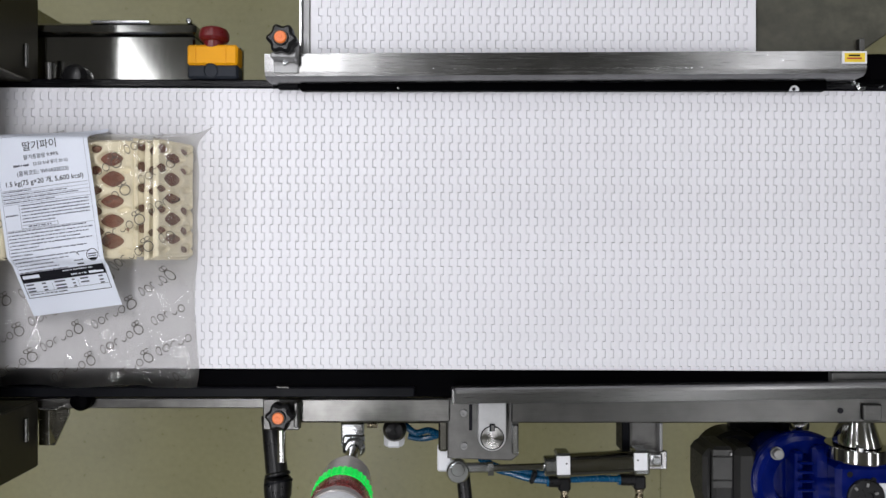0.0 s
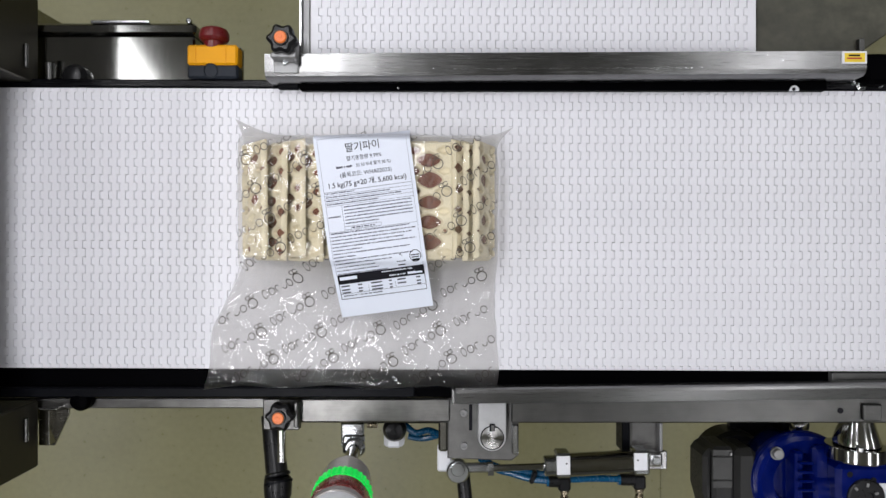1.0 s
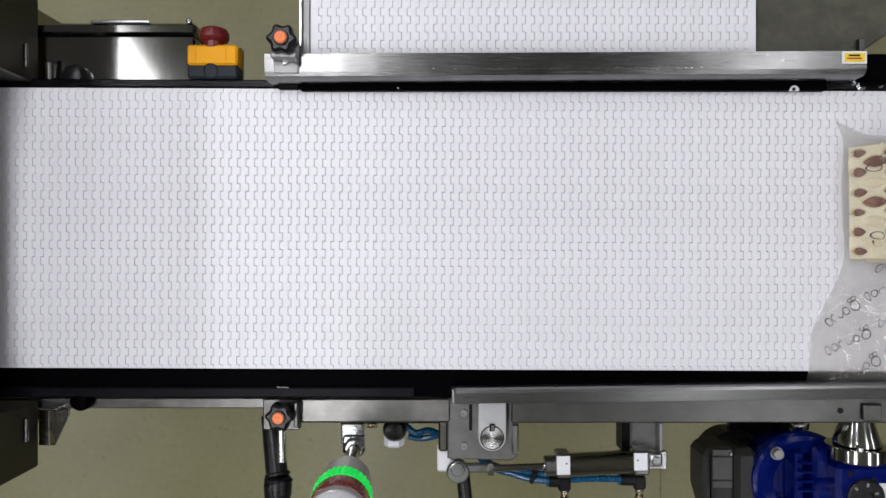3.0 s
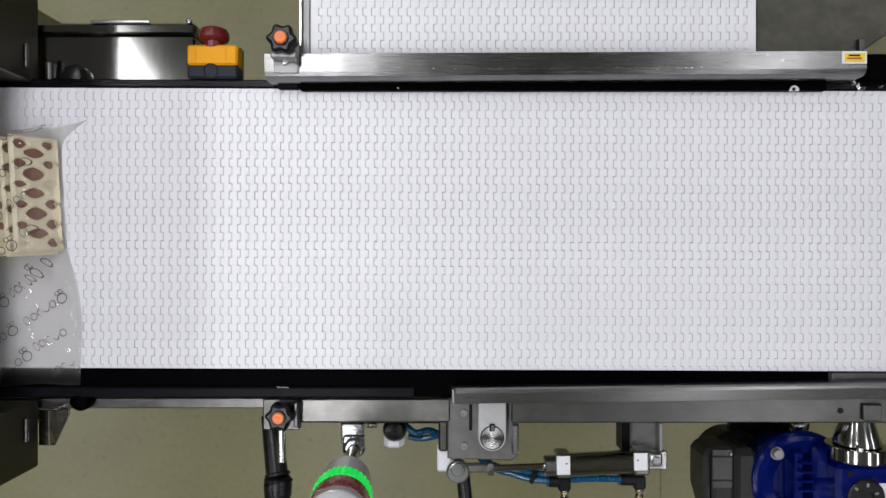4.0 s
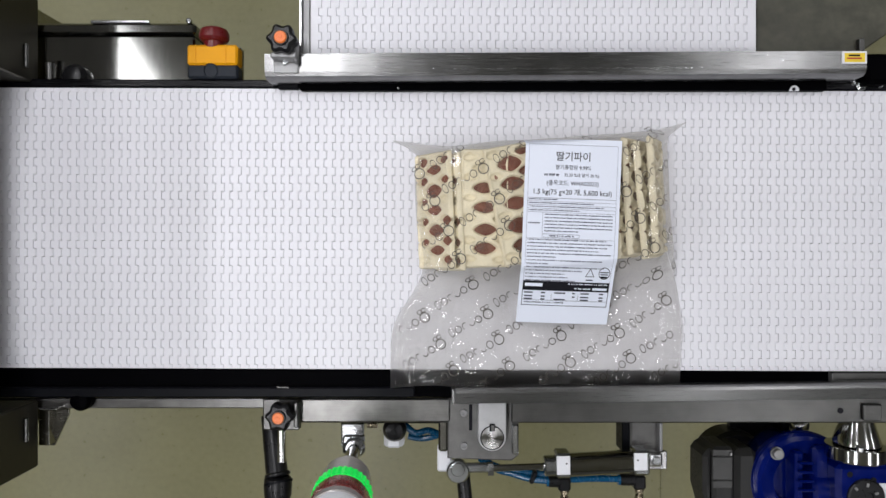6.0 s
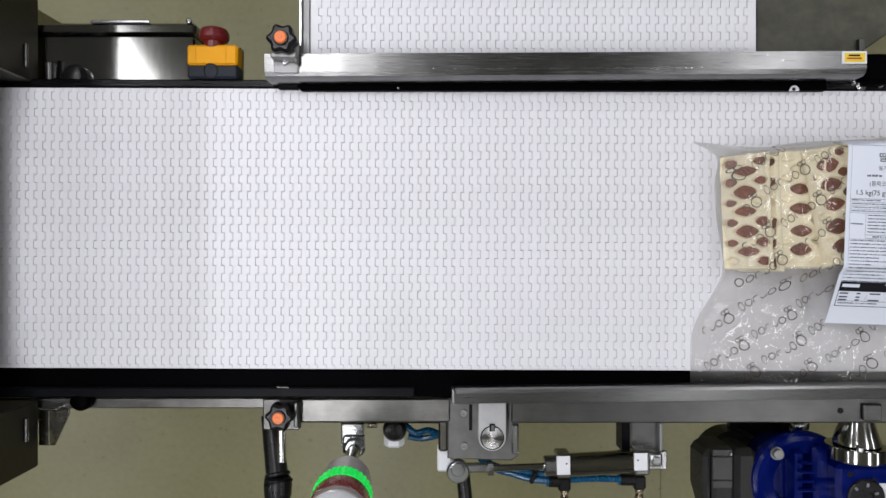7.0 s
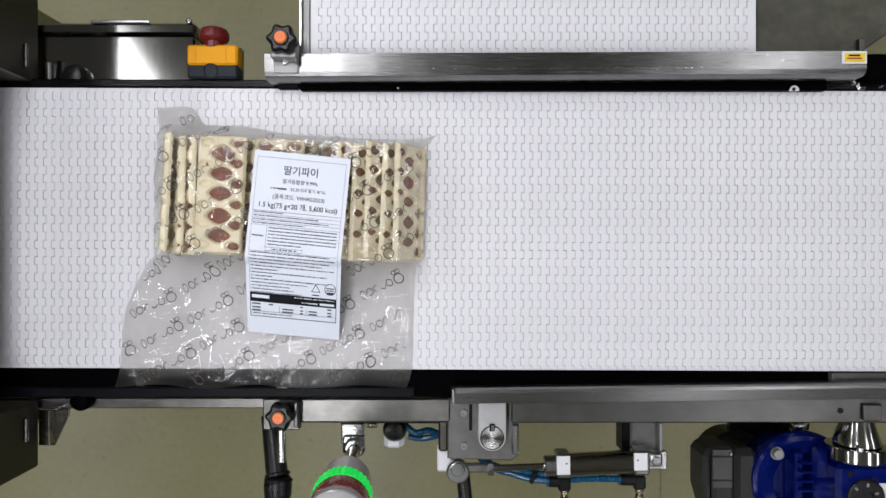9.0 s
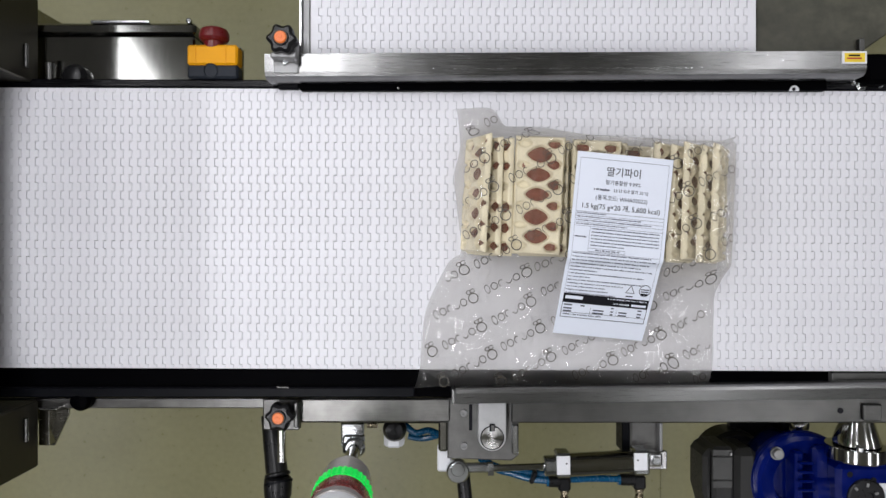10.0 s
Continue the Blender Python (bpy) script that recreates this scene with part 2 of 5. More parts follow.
def ceiling_light():
    ob = thing("ceiling_light", "white framed LED panel lit on the ceiling", "ceiling lamp", "ceiling lights")
    bm = B()
    for px, py, sx, sy in ((-0.13, 0, 0.02, 1.22), (0.13, 0, 0.02, 1.22), (0, -0.6, 0.24, 0.02), (0, 0.6, 0.24, 0.02)):
        box(bm, px, py, -0.035, sx, sy, 0.07, 0.003)
    part("frame", bm, "white", ob)
    part("diffuser", box(B(), 0, 0, -0.025, 0.236, 1.176, 0.02), "lamp_diffuser", ob, "glowing white diffuser")
    return ob


first_light = ceiling_light()
for i, lamp_x in enumerate(LAMP_ROWS):
    for j, lamp_y in enumerate((-2.2, -0.75, 0.75, 2.2)):
        if i + j:
            copy_thing(first_light, pose(lamp_x, lamp_y, CEILING_Z))
# panel of the added lamp that the control box mirrors
copy_thing(first_light, pose(-1.6, 1.0, CEILING_Z, 0, 0, 32))
first_light.matrix_world = pose(LAMP_ROWS[0], -2.2, CEILING_Z)

# ---- main conveyor ----
PITCH, BANDS, LINKS, TURN_R = 0.01284, 34, 290, 0.04
BELT_LOW, BELT_HIGH = -0.1813, 0.2401
BAND = (BELT_HIGH - BELT_LOW) / BANDS
LOOP = LINKS * PITCH
HALF = (LOOP - 2 * math.pi * TURN_R) / 4
SPEED = 0.450


def belt_link_mesh(name, bands, band, shift, gap=0.00078, thick=0.009, square_left=False, square_right=False):
    """One row of the hinged belt: square knuckles set alternately forward and back, half ones at both edges.
    The knuckle ends lean over the hinge, so that each joint slants under the side it is shifted to."""
    e, side, deep, slant = 0.0003, 0.00022, 0.0040, 0.0028
    cuts = [0.0] + [k + 0.5 for k in range(bands)] + [float(bands)]
    left, right = [], []
    for k in range(bands + 1):
        fore = -1 if k % 2 else 1
        x0 = -PITCH / 2 + fore * shift + gap / 2
        y0, y1 = (cuts[k] - bands / 2) * band, (cuts[k + 1] - bands / 2) * band
        low, high = (0 if k == 0 else side), (0 if k == bands else side)
        under = fore * slant
        left.append((-PITCH / 2 - shift if square_left else x0, y0 - fore * low, y1 + fore * high, 0 if square_left else under))
        right.append((PITCH / 2 + shift if square_right else x0 + PITCH - gap, y0 + fore * low, y1 - fore * high, 0 if square_right else under))
    outline = [q for x, y0, y1, u in left for q in ((x, y0, u), (x, y1, u))] + [q for x, y0, y1, u in right[::-1] for q in ((x, y1, u), (x, y0, u))]
    n = len(outline)
    inset = []
    for j in range(n):
        (ax, ay, _), (bx, by, _), (cx, cy, _) = outline[j - 1], outline[j], outline[(j + 1) % n]
        mx = my = 0.0
        for ex, ey in ((bx - ax, by - ay), (cx - bx, cy - by)):
            if abs(ey) > abs(ex):
                mx = e if ey > 0 else -e
            elif abs(ex) > 1e-9:
                my = -e * 0.35 if ex > 0 else e * 0.35
        inset.append((bx + mx, by + my))
    verts = [(x + u, y, -thick) for x, y, u in outline] + [(x + u, y, -deep) for x, y, u in outline]
    verts += [(x, y, -e * 0.6) for x, y, _ in outline] + [(x, y, 0) for x, y in inset]
    faces = [(lev + (j + 1) % n, lev + n + (j + 1) % n, lev + n + j, lev + j) for lev in (0, n, 2 * n) for j in range(n)]
    faces += [tuple(range(3 * n, 4 * n))[::-1], tuple(range(n))]
    me = bpy.data.meshes.new(name)
    me.from_pydata(verts, [], faces)
    me.materials.append(M["belt"])
    return me


conveyor = thing("belt_conveyor", "white modular plastic belt conveyor with black side strips, running", "conveyor", m=pose(0, 0, 0.9, 0, 0, -0.24))
link_mesh = belt_link_mesh("belt_link", BANDS, BAND, 0.0022)
links = []
for k in range(LINKS):
    ob = new("belt_link", link_mesh)
    ob.parent = conveyor
    links.append(ob)
BELT_MID = (BELT_LOW + BELT_HIGH) / 2
bm = B()
for yy in (-0.17, -0.085, 0, 0.085, 0.17):
    box(bm, 0, BELT_MID + yy, -0.0265, 2 * HALF, 0.03, 0.033, 0.002)
part("wear_strips", bm, "black", conveyor)
part("slider_bed", box(B(), 0, BELT_MID, -0.0485, 2 * HALF - 0.06, 0.43, 0.01), "sheet", conveyor)
for sx in (-1, 1):
    part("end_roller", cyl(B(), (sx * HALF, BELT_MID - 0.21, -TURN_R), (sx * HALF, BELT_MID + 0.21, -TURN_R), 0.029), "black", conveyor)
    part("roller_shaft", cyl(B(), (sx * HALF, BELT_MID - 0.27, -TURN_R), (sx * HALF, BELT_MID + 0.27, -TURN_R), 0.012), "zinc", conveyor)
# side frames: dark plastic strip over a steel channel, along both edges of the belt
part("side_frame", box(B(), 0.0, 0.2465, -0.062, 2.0, 0.006, 0.11), "sheet", conveyor)
part("side_frame", box(B(), 0.0, -0.222, -0.078, 2.0, 0.006, 0.10), "sheet", conveyor)
part("edge_strip", box(B(), 0, 0.2481, -0.008, 2.0, 0.0126, 0.012, 0.002), "black_gloss", conveyor, "glossy black edge strip")
part("edge_strip", box(B(), 0, -0.2048, -0.018, 2.0, 0.0408, 0.012, 0.002), "black", conveyor, "glossy black edge strip")
for xx in (-0.6, 0.6):
    for yy in (-0.12, 0.16):
        part("leg", box(B(), xx, yy, -0.51, 0.04, 0.04, 0.75, 0.003), "sheet", conveyor)
        part("levelling_foot", lathe(B(), (xx, yy, -0.899), (0, 0, 1), ((0, 0.035), (0.01, 0.032), (0.014, 0.012), (0.03, 0.012))), "black", conveyor)
    part("cross_member", box(B(), xx, 0.0125, -0.115, 0.04, 0.46, 0.04, 0.003), "sheet", conveyor)


def link_pose(s):
    """A belt row's pose on the loop, s metres from the left end of the upper run."""
    s %= LOOP
    arc = math.pi * TURN_R
    if s < 2 * HALF:
        return 0, pose(s - HALF, BELT_MID, 0)
    s -= 2 * HALF
    if s < arc:
        a = s / TURN_R
        return 1, pose(HALF + TURN_R * math.sin(a), BELT_MID, TURN_R * (math.cos(a) - 1), 0, math.degrees(a), 0)
    s -= arc
    if s < 2 * HALF:
        return 2, pose(HALF - s, BELT_MID, -2 * TURN_R, 0, 180, 0)
    a = (s - 2 * HALF) / TURN_R
    return 3, pose(-HALF - TURN_R * math.sin(a), BELT_MID, -TURN_R * (math.cos(a) + 1), 0, 180 + math.degrees(a), 0)


# feeding and receiving belts before and after the main one
def side_conveyor(name, x0, x1, label):
    ob = thing(name, label, "conveyor", m=pose((x0 + x1) / 2, 0.01, 0))
    n = x1 - x0
    bm = B()
    box(bm, 0, 0, 0.8965, n, 0.44, 0.004)
    for sx in (-1, 1):
        cyl(bm, (sx * n / 2, -0.22, 0.8655), (sx * n / 2, 0.22, 0.8655), 0.033)
    box(bm, 0, 0, 0.8345, n, 0.44, 0.004)
    part("belt", bm, "smooth_belt", ob, "smooth white belt")
    for sy in (-1, 1):
        part("side_frame", box(B(), 0, sy * 0.232, 0.855, n, 0.012, 0.09, 0.002), "sheet", ob)
    for xx in (-n / 2 + 0.3, n / 2 - 0.3):
        for sy in (-1, 1):
            part("leg", box(B(), xx, sy * 0.21, 0.405, 0.04, 0.04, 0.81, 0.003), "sheet", ob)
    return ob


side_conveyor("infeed_conveyor", -5.0, -0.99, "smooth white infeed belt on steel frame")
side_conveyor("outfeed_conveyor", 0.99, 4.9, "smooth white outfeed belt on steel frame")

# ---- cross conveyor behind the far rail ----
cross = thing("cross_conveyor", "white modular belt of a second conveyor with steel side", "conveyor")
CX0, CX1, CH = -0.1942, 0.4592, 0.92
rows = 44
cross_link = belt_link_mesh("cross_belt_link", rows, 0.01195, 0.0024)
cross_ends = (belt_link_mesh("cross_belt_end", rows, 0.01195, 0.0024, square_left=True), belt_link_mesh("cross_belt_end", rows, 0.01195, 0.0024, square_right=True))
n_rows = 50
CROSS_Y = 0.266
for k in range(n_rows):
    ob = new("belt_link", cross_ends[0] if k == 0 else cross_ends[1] if k == n_rows - 1 else cross_link)
    ob.parent = cross
    ob.location = (CX0 + (k + 0.5) * (CX1 - CX0) / n_rows, CROSS_Y + rows * 0.01195 / 2, CH)
part("bed", box(B(), (CX0 + CX1) / 2, CROSS_Y + rows * 0.006, CH - 0.025, CX1 - CX0, rows * 0.0119, 0.03), "black", cross)
part("side_frame", box(B(), -0.2025, CROSS_Y + 0.262, CH - 0.058, 0.0148, 0.53, 0.12, 0.002), "alu_dark", cross, "brushed steel side channel")
part("side_flange", box(B(), -0.2083, CROSS_Y + 0.262, CH - 0.04, 0.004, 0.53, 0.10, 0.001), "alu", cross)
part("side_frame", box(B(), CX1 + 0.006, CROSS_Y + 0.262, CH - 0.07, 0.006, 0.53, 0.10, 0.002), "sheet", cross)
for xx in (CX0 + 0.08, CX1 - 0.08):
    for yy in (0.1, 0.45):
        part("leg", box(B(), xx, CROSS_Y + yy, 0.43, 0.04, 0.04, 0.86, 0.003), "sheet", cross)

# sloping sheet-metal chute beside the cross belt
chute = thing("reject_chute", "dull olive-grey sheet chute with sloped corner", "chute")
bm = B()
prism(bm, [(0.493, 0.3075), (0.6552, 0.3075), (0.6989, 0.3378), (0.7631, 0.3931),
           (0.7631, 0.5001), (0.493, 0.5001)], 0.838, 0.85, 0.002)
part("sheet", bm, "olive_sheet", chute)
for px, py in ((0.5482, 0.3391), (0.6372, 0.3747), (0.5126, 0.4726)):
    part("leg", box(B(), px, py, 0.419, 0.03, 0.03, 0.838, 0.002), "sheet", chute)
bracket = thing("chute_bracket", "bright steel upright bracket beside the chute", "bracket")
part("upright", box(B(), 0.6553, 0.3176, 0.43, 0.008, 0.024, 0.86, 0.001), "sheet_x", bracket)
part("post", box(B(), 0.6535, 0.3188, 0.42, 0.008, 0.03, 0.84, 0.001), "black", bracket)
bearing = thing("shaft_bearing", "black bearing block with dark steel bolts", "bearing")
part("housing", box(B(), 0.6442, 0.2667, 0.89, 0.0383, 0.045, 0.06, 0.006), "black", bearing)
part("arm", box(B(), 0.625, 0.2488, 0.882, 0.0906, 0.0171, 0.024, 0.003), "black_rail", bearing)
for px, py, rr in ((0.6196, 0.2507, 0.005), (0.6307, 0.2465, 0.008), (0.6596, 0.2473, 0.005)):
    part("bolt", lathe(B(), (px, py, 0.892), (0, 0, 1), ((0, rr), (0.006, rr), (0.009, rr * 0.6))), "zinc", bearing)

plate = thing("end_plate", "dull steel plate at the belt's outlet edge", "plate")
part("plate", box(B(), 0.6413, -0.2035, 0.889, 0.1073, 0.0341, 0.018, 0.001), "sheet_x", plate)
part("edge", box(B(), 0.5868, -0.1965, 0.8885, 0.0014, 0.018, 0.021, 0.0003), "alu_dark", plate, "bright plate edge")

# ---- guide rails ----


def star_knob(parent, at, r=0.0215):
    """A six-lobed clamping knob with an orange cap."""
    x, y, z = at
    bm = B()
    outline = []
    for k in range(72):
        a = 2 * math.pi * k / 72
        rr = r * (0.90 + 0.10 * math.cos(6 * a + 0.4))
        outline.append((x + rr * math.cos(a), y + rr * math.sin(a)))
    prism(bm, outline, z - 0.02, z, 0.004)
    cyl(bm, (x, y, z - 0.035), (x, y, z - 0.02), r * 0.55)
    knob = part("star_knob", bm, "knob", parent, "black six-lobed clamping knob")
    part("collar", lathe(B(), (x, y, z - 0.001), (0, 0, 1), ((0, r * 0.52), (0.003, r * 0.5), (0.004, r * 0.46))), "knob", knob)
    part("cap", lathe(B(), (x, y, z), (0, 0, 1), ((0, r * 0.4), (0.004, r * 0.4), (0.0055, r * 0.34), (0.0055, r * 0.26), (0.0047, r * 0.25),
                                                (0.0047, r * 0.12), (0.0055, r * 0.1))), "orange", knob, "orange knob cap")
    return knob


rail = thing("far_guide_rail", "brushed stainless guide rail with scratched top above the belt edge", "guide rail")
bm = B()
x0, x1 = -0.2555, 0.6064
ya, yb, ydrop = 0.2471, 0.2814, 0.0035
outline = [(ya + 0.0065, -0.05), (ya, -0.05), (ya, -0.010), (ya + 0.003, -0.003), (ya + 0.009, 0.0), (yb, 0.0), (yb, -0.004), (ya + 0.0125, -0.004),
           (ya + 0.0075, -0.007), (ya + 0.0045, -0.014)]
a = [bm.verts.new((x0, y - ydrop * 0.6, 0.95 + z)) for y, z in outline]
b = [bm.verts.new((x1, y + ydrop * 0.6, 0.95 + z)) for y, z in outline]
for i in range(len(outline)):
    bm.faces.new((a[i], a[(i + 1) % len(outline)], b[(i + 1) % len(outline)], b[i]))
bm.faces.new(a[::-1])
bm.faces.new(b)
bmesh.ops.recalc_face_normals(bm, faces=bm.faces)
part("rail", bm, "steel", rail)
part("guide_strip", box(B(), 0.1789, 0.2453, 0.903, 0.7846, 0.0185, 0.018, 0.002), "black", rail, "black plastic guide strip")
part("guide_strip_end", box(B(), -0.2311, 0.2471, 0.901, 0.032, 0.0169, 0.014, 0.002), "black_rail", rail)
bm = B()
box(bm, -0.2241, 0.266, 0.9515, 0.0355, 0.0306, 0.003, 0.001)
box(bm, -0.2237, 0.2715, 0.9615, 0.0364, 0.0087, 0.021, 0.002)
box(bm, -0.208, 0.2807, 0.958, 0.0056, 0.035, 0.016, 0.0015)
clamp = part("clamp_plate", bm, "alu_dark", rail, "bent zinc clamp plate")
part("screw", lathe(B(), (-0.2249, 0.266, 0.953), (0, 0, 1), ((0, 0.004), (0.003, 0.004), (0.004, 0.002))), "zinc", clamp)
star_knob(rail, (-0.2237, 0.2916, 0.985))
part("knob_post", cyl(B(), (-0.2414, 0.3068, 0.9), (-0.2297, 0.2993, 0.96), 0.008), "zinc", rail)
part("rail_mount", box(B(), -0.2279, 0.275, 0.905, 0.02, 0.03, 0.088, 0.002), "zinc", rail)
part("rail_mount", box(B(), 0.544, 0.262, 0.9, 0.02, 0.018, 0.085, 0.002), "zinc", rail)
rnd = random.Random(8)
bm = B()
for k in range(132):
    xx = rnd.uniform(-0.02, 0.37) if k < 120 else rnd.uniform(-0.22, 0.55)
    yy = rnd.gauss(0.2578 + xx * 0.004, 0.0007) if k < 120 else rnd.uniform(0.258, 0.278)
    box(bm, xx, yy, 0.95005, rnd.uniform(0.001, 0.006), rnd.uniform(0.0002, 0.0005), 0.0002, 0, rnd.uniform(-6, 6))
tagged(part("scuff", bm, "alu", rail, "pale scuff marks on the rail"), kind="stuff")
sticker = part("warning_sticker", box(B(), 0.5883, 0.2739, 0.9503, 0.0356, 0.0178, 0.0006, 0.0), "white", rail, "yellow warning sticker with white edge")
part("yellow_field", box(B(), 0.5888, 0.2738, 0.9508, 0.0291, 0.0129, 0.0004, 0.0), "sticker", sticker)
part("print_bar", box(B(), 0.5879, 0.2766, 0.9512, 0.0161, 0.0024, 0.0003, 0.0), "ink", sticker)
part("print_bar", box(B(), 0.5879, 0.2725, 0.9512, 0.021, 0.0024, 0.0003, 0.0), "sticker_red", sticker)
for px, py in ((-0.0664, 0.2394), (0.4049, 0.2503), (0.5099, 0.2545)):
    part("rivet", lathe(B(), (px, py, 0.911), (0, 0, 1), ((0, 0.0022), (0.002, 0.002), (0.003, 0.001))), "alu", rail)
bm = B()
wx, wy, wr = 0.5224, 0.2362, 0.0072
prism(bm, [(wx + wr * math.cos(a), wy + max(wr * math.sin(a), -0.0012)) for a in (2 * math.pi * k / 40 for k in range(40))], 0.909, 0.9125, 0.0006)
washer = part("washer", bm, "white", rail, "white round spacer, cut flat")
part("washer_hole", lathe(B(), (wx - 0.0012, wy + 0.0012, 0.9126), (0, 0, 1), ((0, 0.0026), (0.0006, 0.0026))), "ink", washer)

near = thing("near_guide_rail", "charcoal plastic guide with brushed steel backing bar", "guide rail")
part("strip", box(B(), -0.407, -0.2167, 0.878, 0.7287, 0.0154, 0.036, 0.002), "black_rail", near, "charcoal plastic strip")
part("thin_bar", box(B(), -0.5074, -0.2387, 0.8625, 0.4619, 0.0161, 0.015, 0.0015), "worn_steel", near)
part("bar", box(B(), -0.1057, -0.2478, 0.865, 0.2392, 0.0381, 0.03, 0.003), "worn_steel", near, "brushed steel backing bar")
bm = B()
box(bm, -0.2483, -0.2539, 0.8725, 0.0563, 0.0485, 0.015, 0.002)
box(bm, -0.2214, -0.2499, 0.89, 0.0076, 0.0391, 0.02, 0.002)
part("clamp_plate", bm, "sheet_x", near)
star_knob(near, (-0.2425, -0.2492, 0.92))
part("knob_post", cyl(B(), (-0.2546, -0.2616, 0.87), (-0.2486, -0.2554, 0.895), 0.007), "zinc", near)
part("slot_screw", box(B(), -0.2419, -0.2087, 0.893, 0.0187, 0.0034, 0.01, 0.001), "sheet_x", near)
part("rod", cyl(B(), (-0.2505, -0.2786, 0.865), (-0.2505, -0.3305, 0.865), 0.0062), "polished", near, "chromed round rod")
for px in (-0.7691, -0.4211, -0.1949, 0.0052):
    part("rail_mount", box(B(), px, -0.2255, 0.853, 0.02, 0.012, 0.02, 0.001), "sheet", near)
part("slide_stop", lathe(B(), (-0.5515, -0.2305, 0.876), (0, 0, 1), ((0, 0.016), (0.012, 0.016), (0.018, 0.013), (0.021, 0.006))), "black", near)

# ---- metal detector at the belt's inlet ----
detector = thing("metal_detector", "dull stainless metal detector housing over the belt inlet", "machine")
DX = -0.62
for y0, y1 in ((-0.333, -0.232), (0.252, 0.46)):
    part("side_cheek", box(B(), DX - 0.09, (y0 + y1) / 2, 1.0, 0.18, y1 - y0, 0.24, 0.002), "detector", detector, "dark steel side cheek")
part("head", box(B(), DX - 0.1, 0.063, 1.145, 0.16, 0.80, 0.05, 0.008), "detector", detector, "steel detector head")
# box added out of view, so that its shade darkens the belt's left end
part("unseen_shade_box", box(B(), DX - 0.33, 0.063, 1.19, 0.30, 0.80, 0.14, 0.01), "detector", detector, "unseen steel box added to shade the belt's inlet end")
for yy in (-0.3, 0.42):
    part("leg", box(B(), DX - 0.14, yy, 0.44, 0.04, 0.04, 0.88, 0.003), "sheet", detector)
for yy in (0.2863, -0.2681):
    part("hinge_pin", cyl(B(), (DX + 0.003, yy - 0.017, 0.916), (DX + 0.003, yy + 0.017, 0.916), 0.003, n=16), "sheet_x", detector, "dull steel hinge pin")
inlet = thing("inlet_bracket", "folded dark steel bracket with bright edge", "bracket")
bm = B()
prism(bm, [(-0.6264, -0.2476), (-0.5792, -0.2476), (-0.5792, -0.2563), (-0.6019, -0.3044), (-0.6264, -0.3044)], 0.866, 0.87, 0.001)
part("plate", bm, "sheet", inlet)
part("fold", box(B(), -0.602, -0.2722, 0.879, 0.0052, 0.0542, 0.018, 0.001), "sheet", inlet)
part("tab", box(B(), -0.6012, -0.2433, 0.88, 0.0249, 0.0026, 0.02, 0.001), "alu", inlet)
part("hanger", box(B(), -0.6159, -0.24, 0.862, 0.03, 0.05, 0.008), "sheet", inlet)
post = thing("far_side_post", "slim round steel post with black dome stop", "post")
part("rod", cyl(B(), (-0.608, 0.2581, 0.87), (-0.6077, 0.2873, 0.872), 0.0065), "sheet_x", post)
part("plate", box(B(), -0.612, 0.2755, 0.85, 0.0159, 0.03, 0.02, 0.002), "black_rail", post)
part("dome_stop", lathe(B(), (-0.5652, 0.2633, 0.87), (0, 0, 1), ((0, 0.021), (0.01, 0.02), (0.018, 0.014), (0.021, 0.006))), "knob", post)
part("dome_base", box(B(), -0.5793, 0.258, 0.846, 0.07, 0.016, 0.048, 0.002), "black_rail", post)

# ---- control box and emergency stop on the far side ----
cab = thing("control_box", "polished stainless control box with overlapping door rim", "control box")
part("body", box(B(), -0.5089, 0.2926, 0.775, 0.2489, 0.0761, 0.19, 0.003), "polished_y", cab)
part("door", box(B(), -0.5072, 0.3399, 0.7745, 0.251, 0.0183, 0.199, 0.004), "polished_y", cab, "stainless door rim")
part("door_gasket", box(B(), -0.5049, 0.3328, 0.778, 0.2336, 0.0035, 0.176, 0.0), "black", cab)
part("hinge_leaf", box(B(), -0.4976, 0.3503, 0.873, 0.0905, 0.0048, 0.006, 0.001), "alu", cab)
part("lock", lathe(B(), (-0.3919, 0.3517, 0.87), (0, 0, 1), ((0, 0.004), (0.006, 0.004), (0.007, 0.002))), "zinc", cab)
for px in (-0.5931, -0.4171):
    part("leg", box(B(), px, 0.30, 0.34, 0.03, 0.03, 0.68, 0.002), "sheet", cab)

stop = thing("emergency_stop", "yellow and slate emergency stop box with dark red mushroom button", "emergency stop")
part("base", box(B(), -0.3367, 0.2597, 0.917, 0.0743, 0.0203, 0.026, 0.003), "grey_dark", stop, "slate grey housing base")
lid = part("lid", box(B(), -0.3369, 0.2836, 0.9175, 0.0738, 0.0297, 0.027, 0.003), "yellow", stop, "yellow housing lid")
for px in (-0.3609, -0.3172):
    part("lid_ridge", box(B(), px, 0.2839, 0.9315, 0.0012, 0.028, 0.001), "yellow", lid)
part("cable_knockout", lathe(B(), (-0.3393, 0.2606, 0.9295), (0, 0, 1), ((0, 0.0108), (0.0012, 0.0108), (0.0016, 0.0098), (0.0006, 0.0090), (0.0006, 0.001))), "grey_dark", stop)
part("collar", cyl(B(), (-0.3385, 0.2951, 0.917), (-0.3385, 0.3068, 0.917), 0.0145), "red", stop)
part("button", lathe(B(), (-0.3381, 0.3043, 0.917), (0, 1, 0), ((0, 0.0135), (0.002, 0.018), (0.006, 0.0215), (0.013, 0.0215), (0.019, 0.019),
                                                                  (0.022, 0.013), (0.023, 0.003))), "red", stop, "dark red mushroom button")
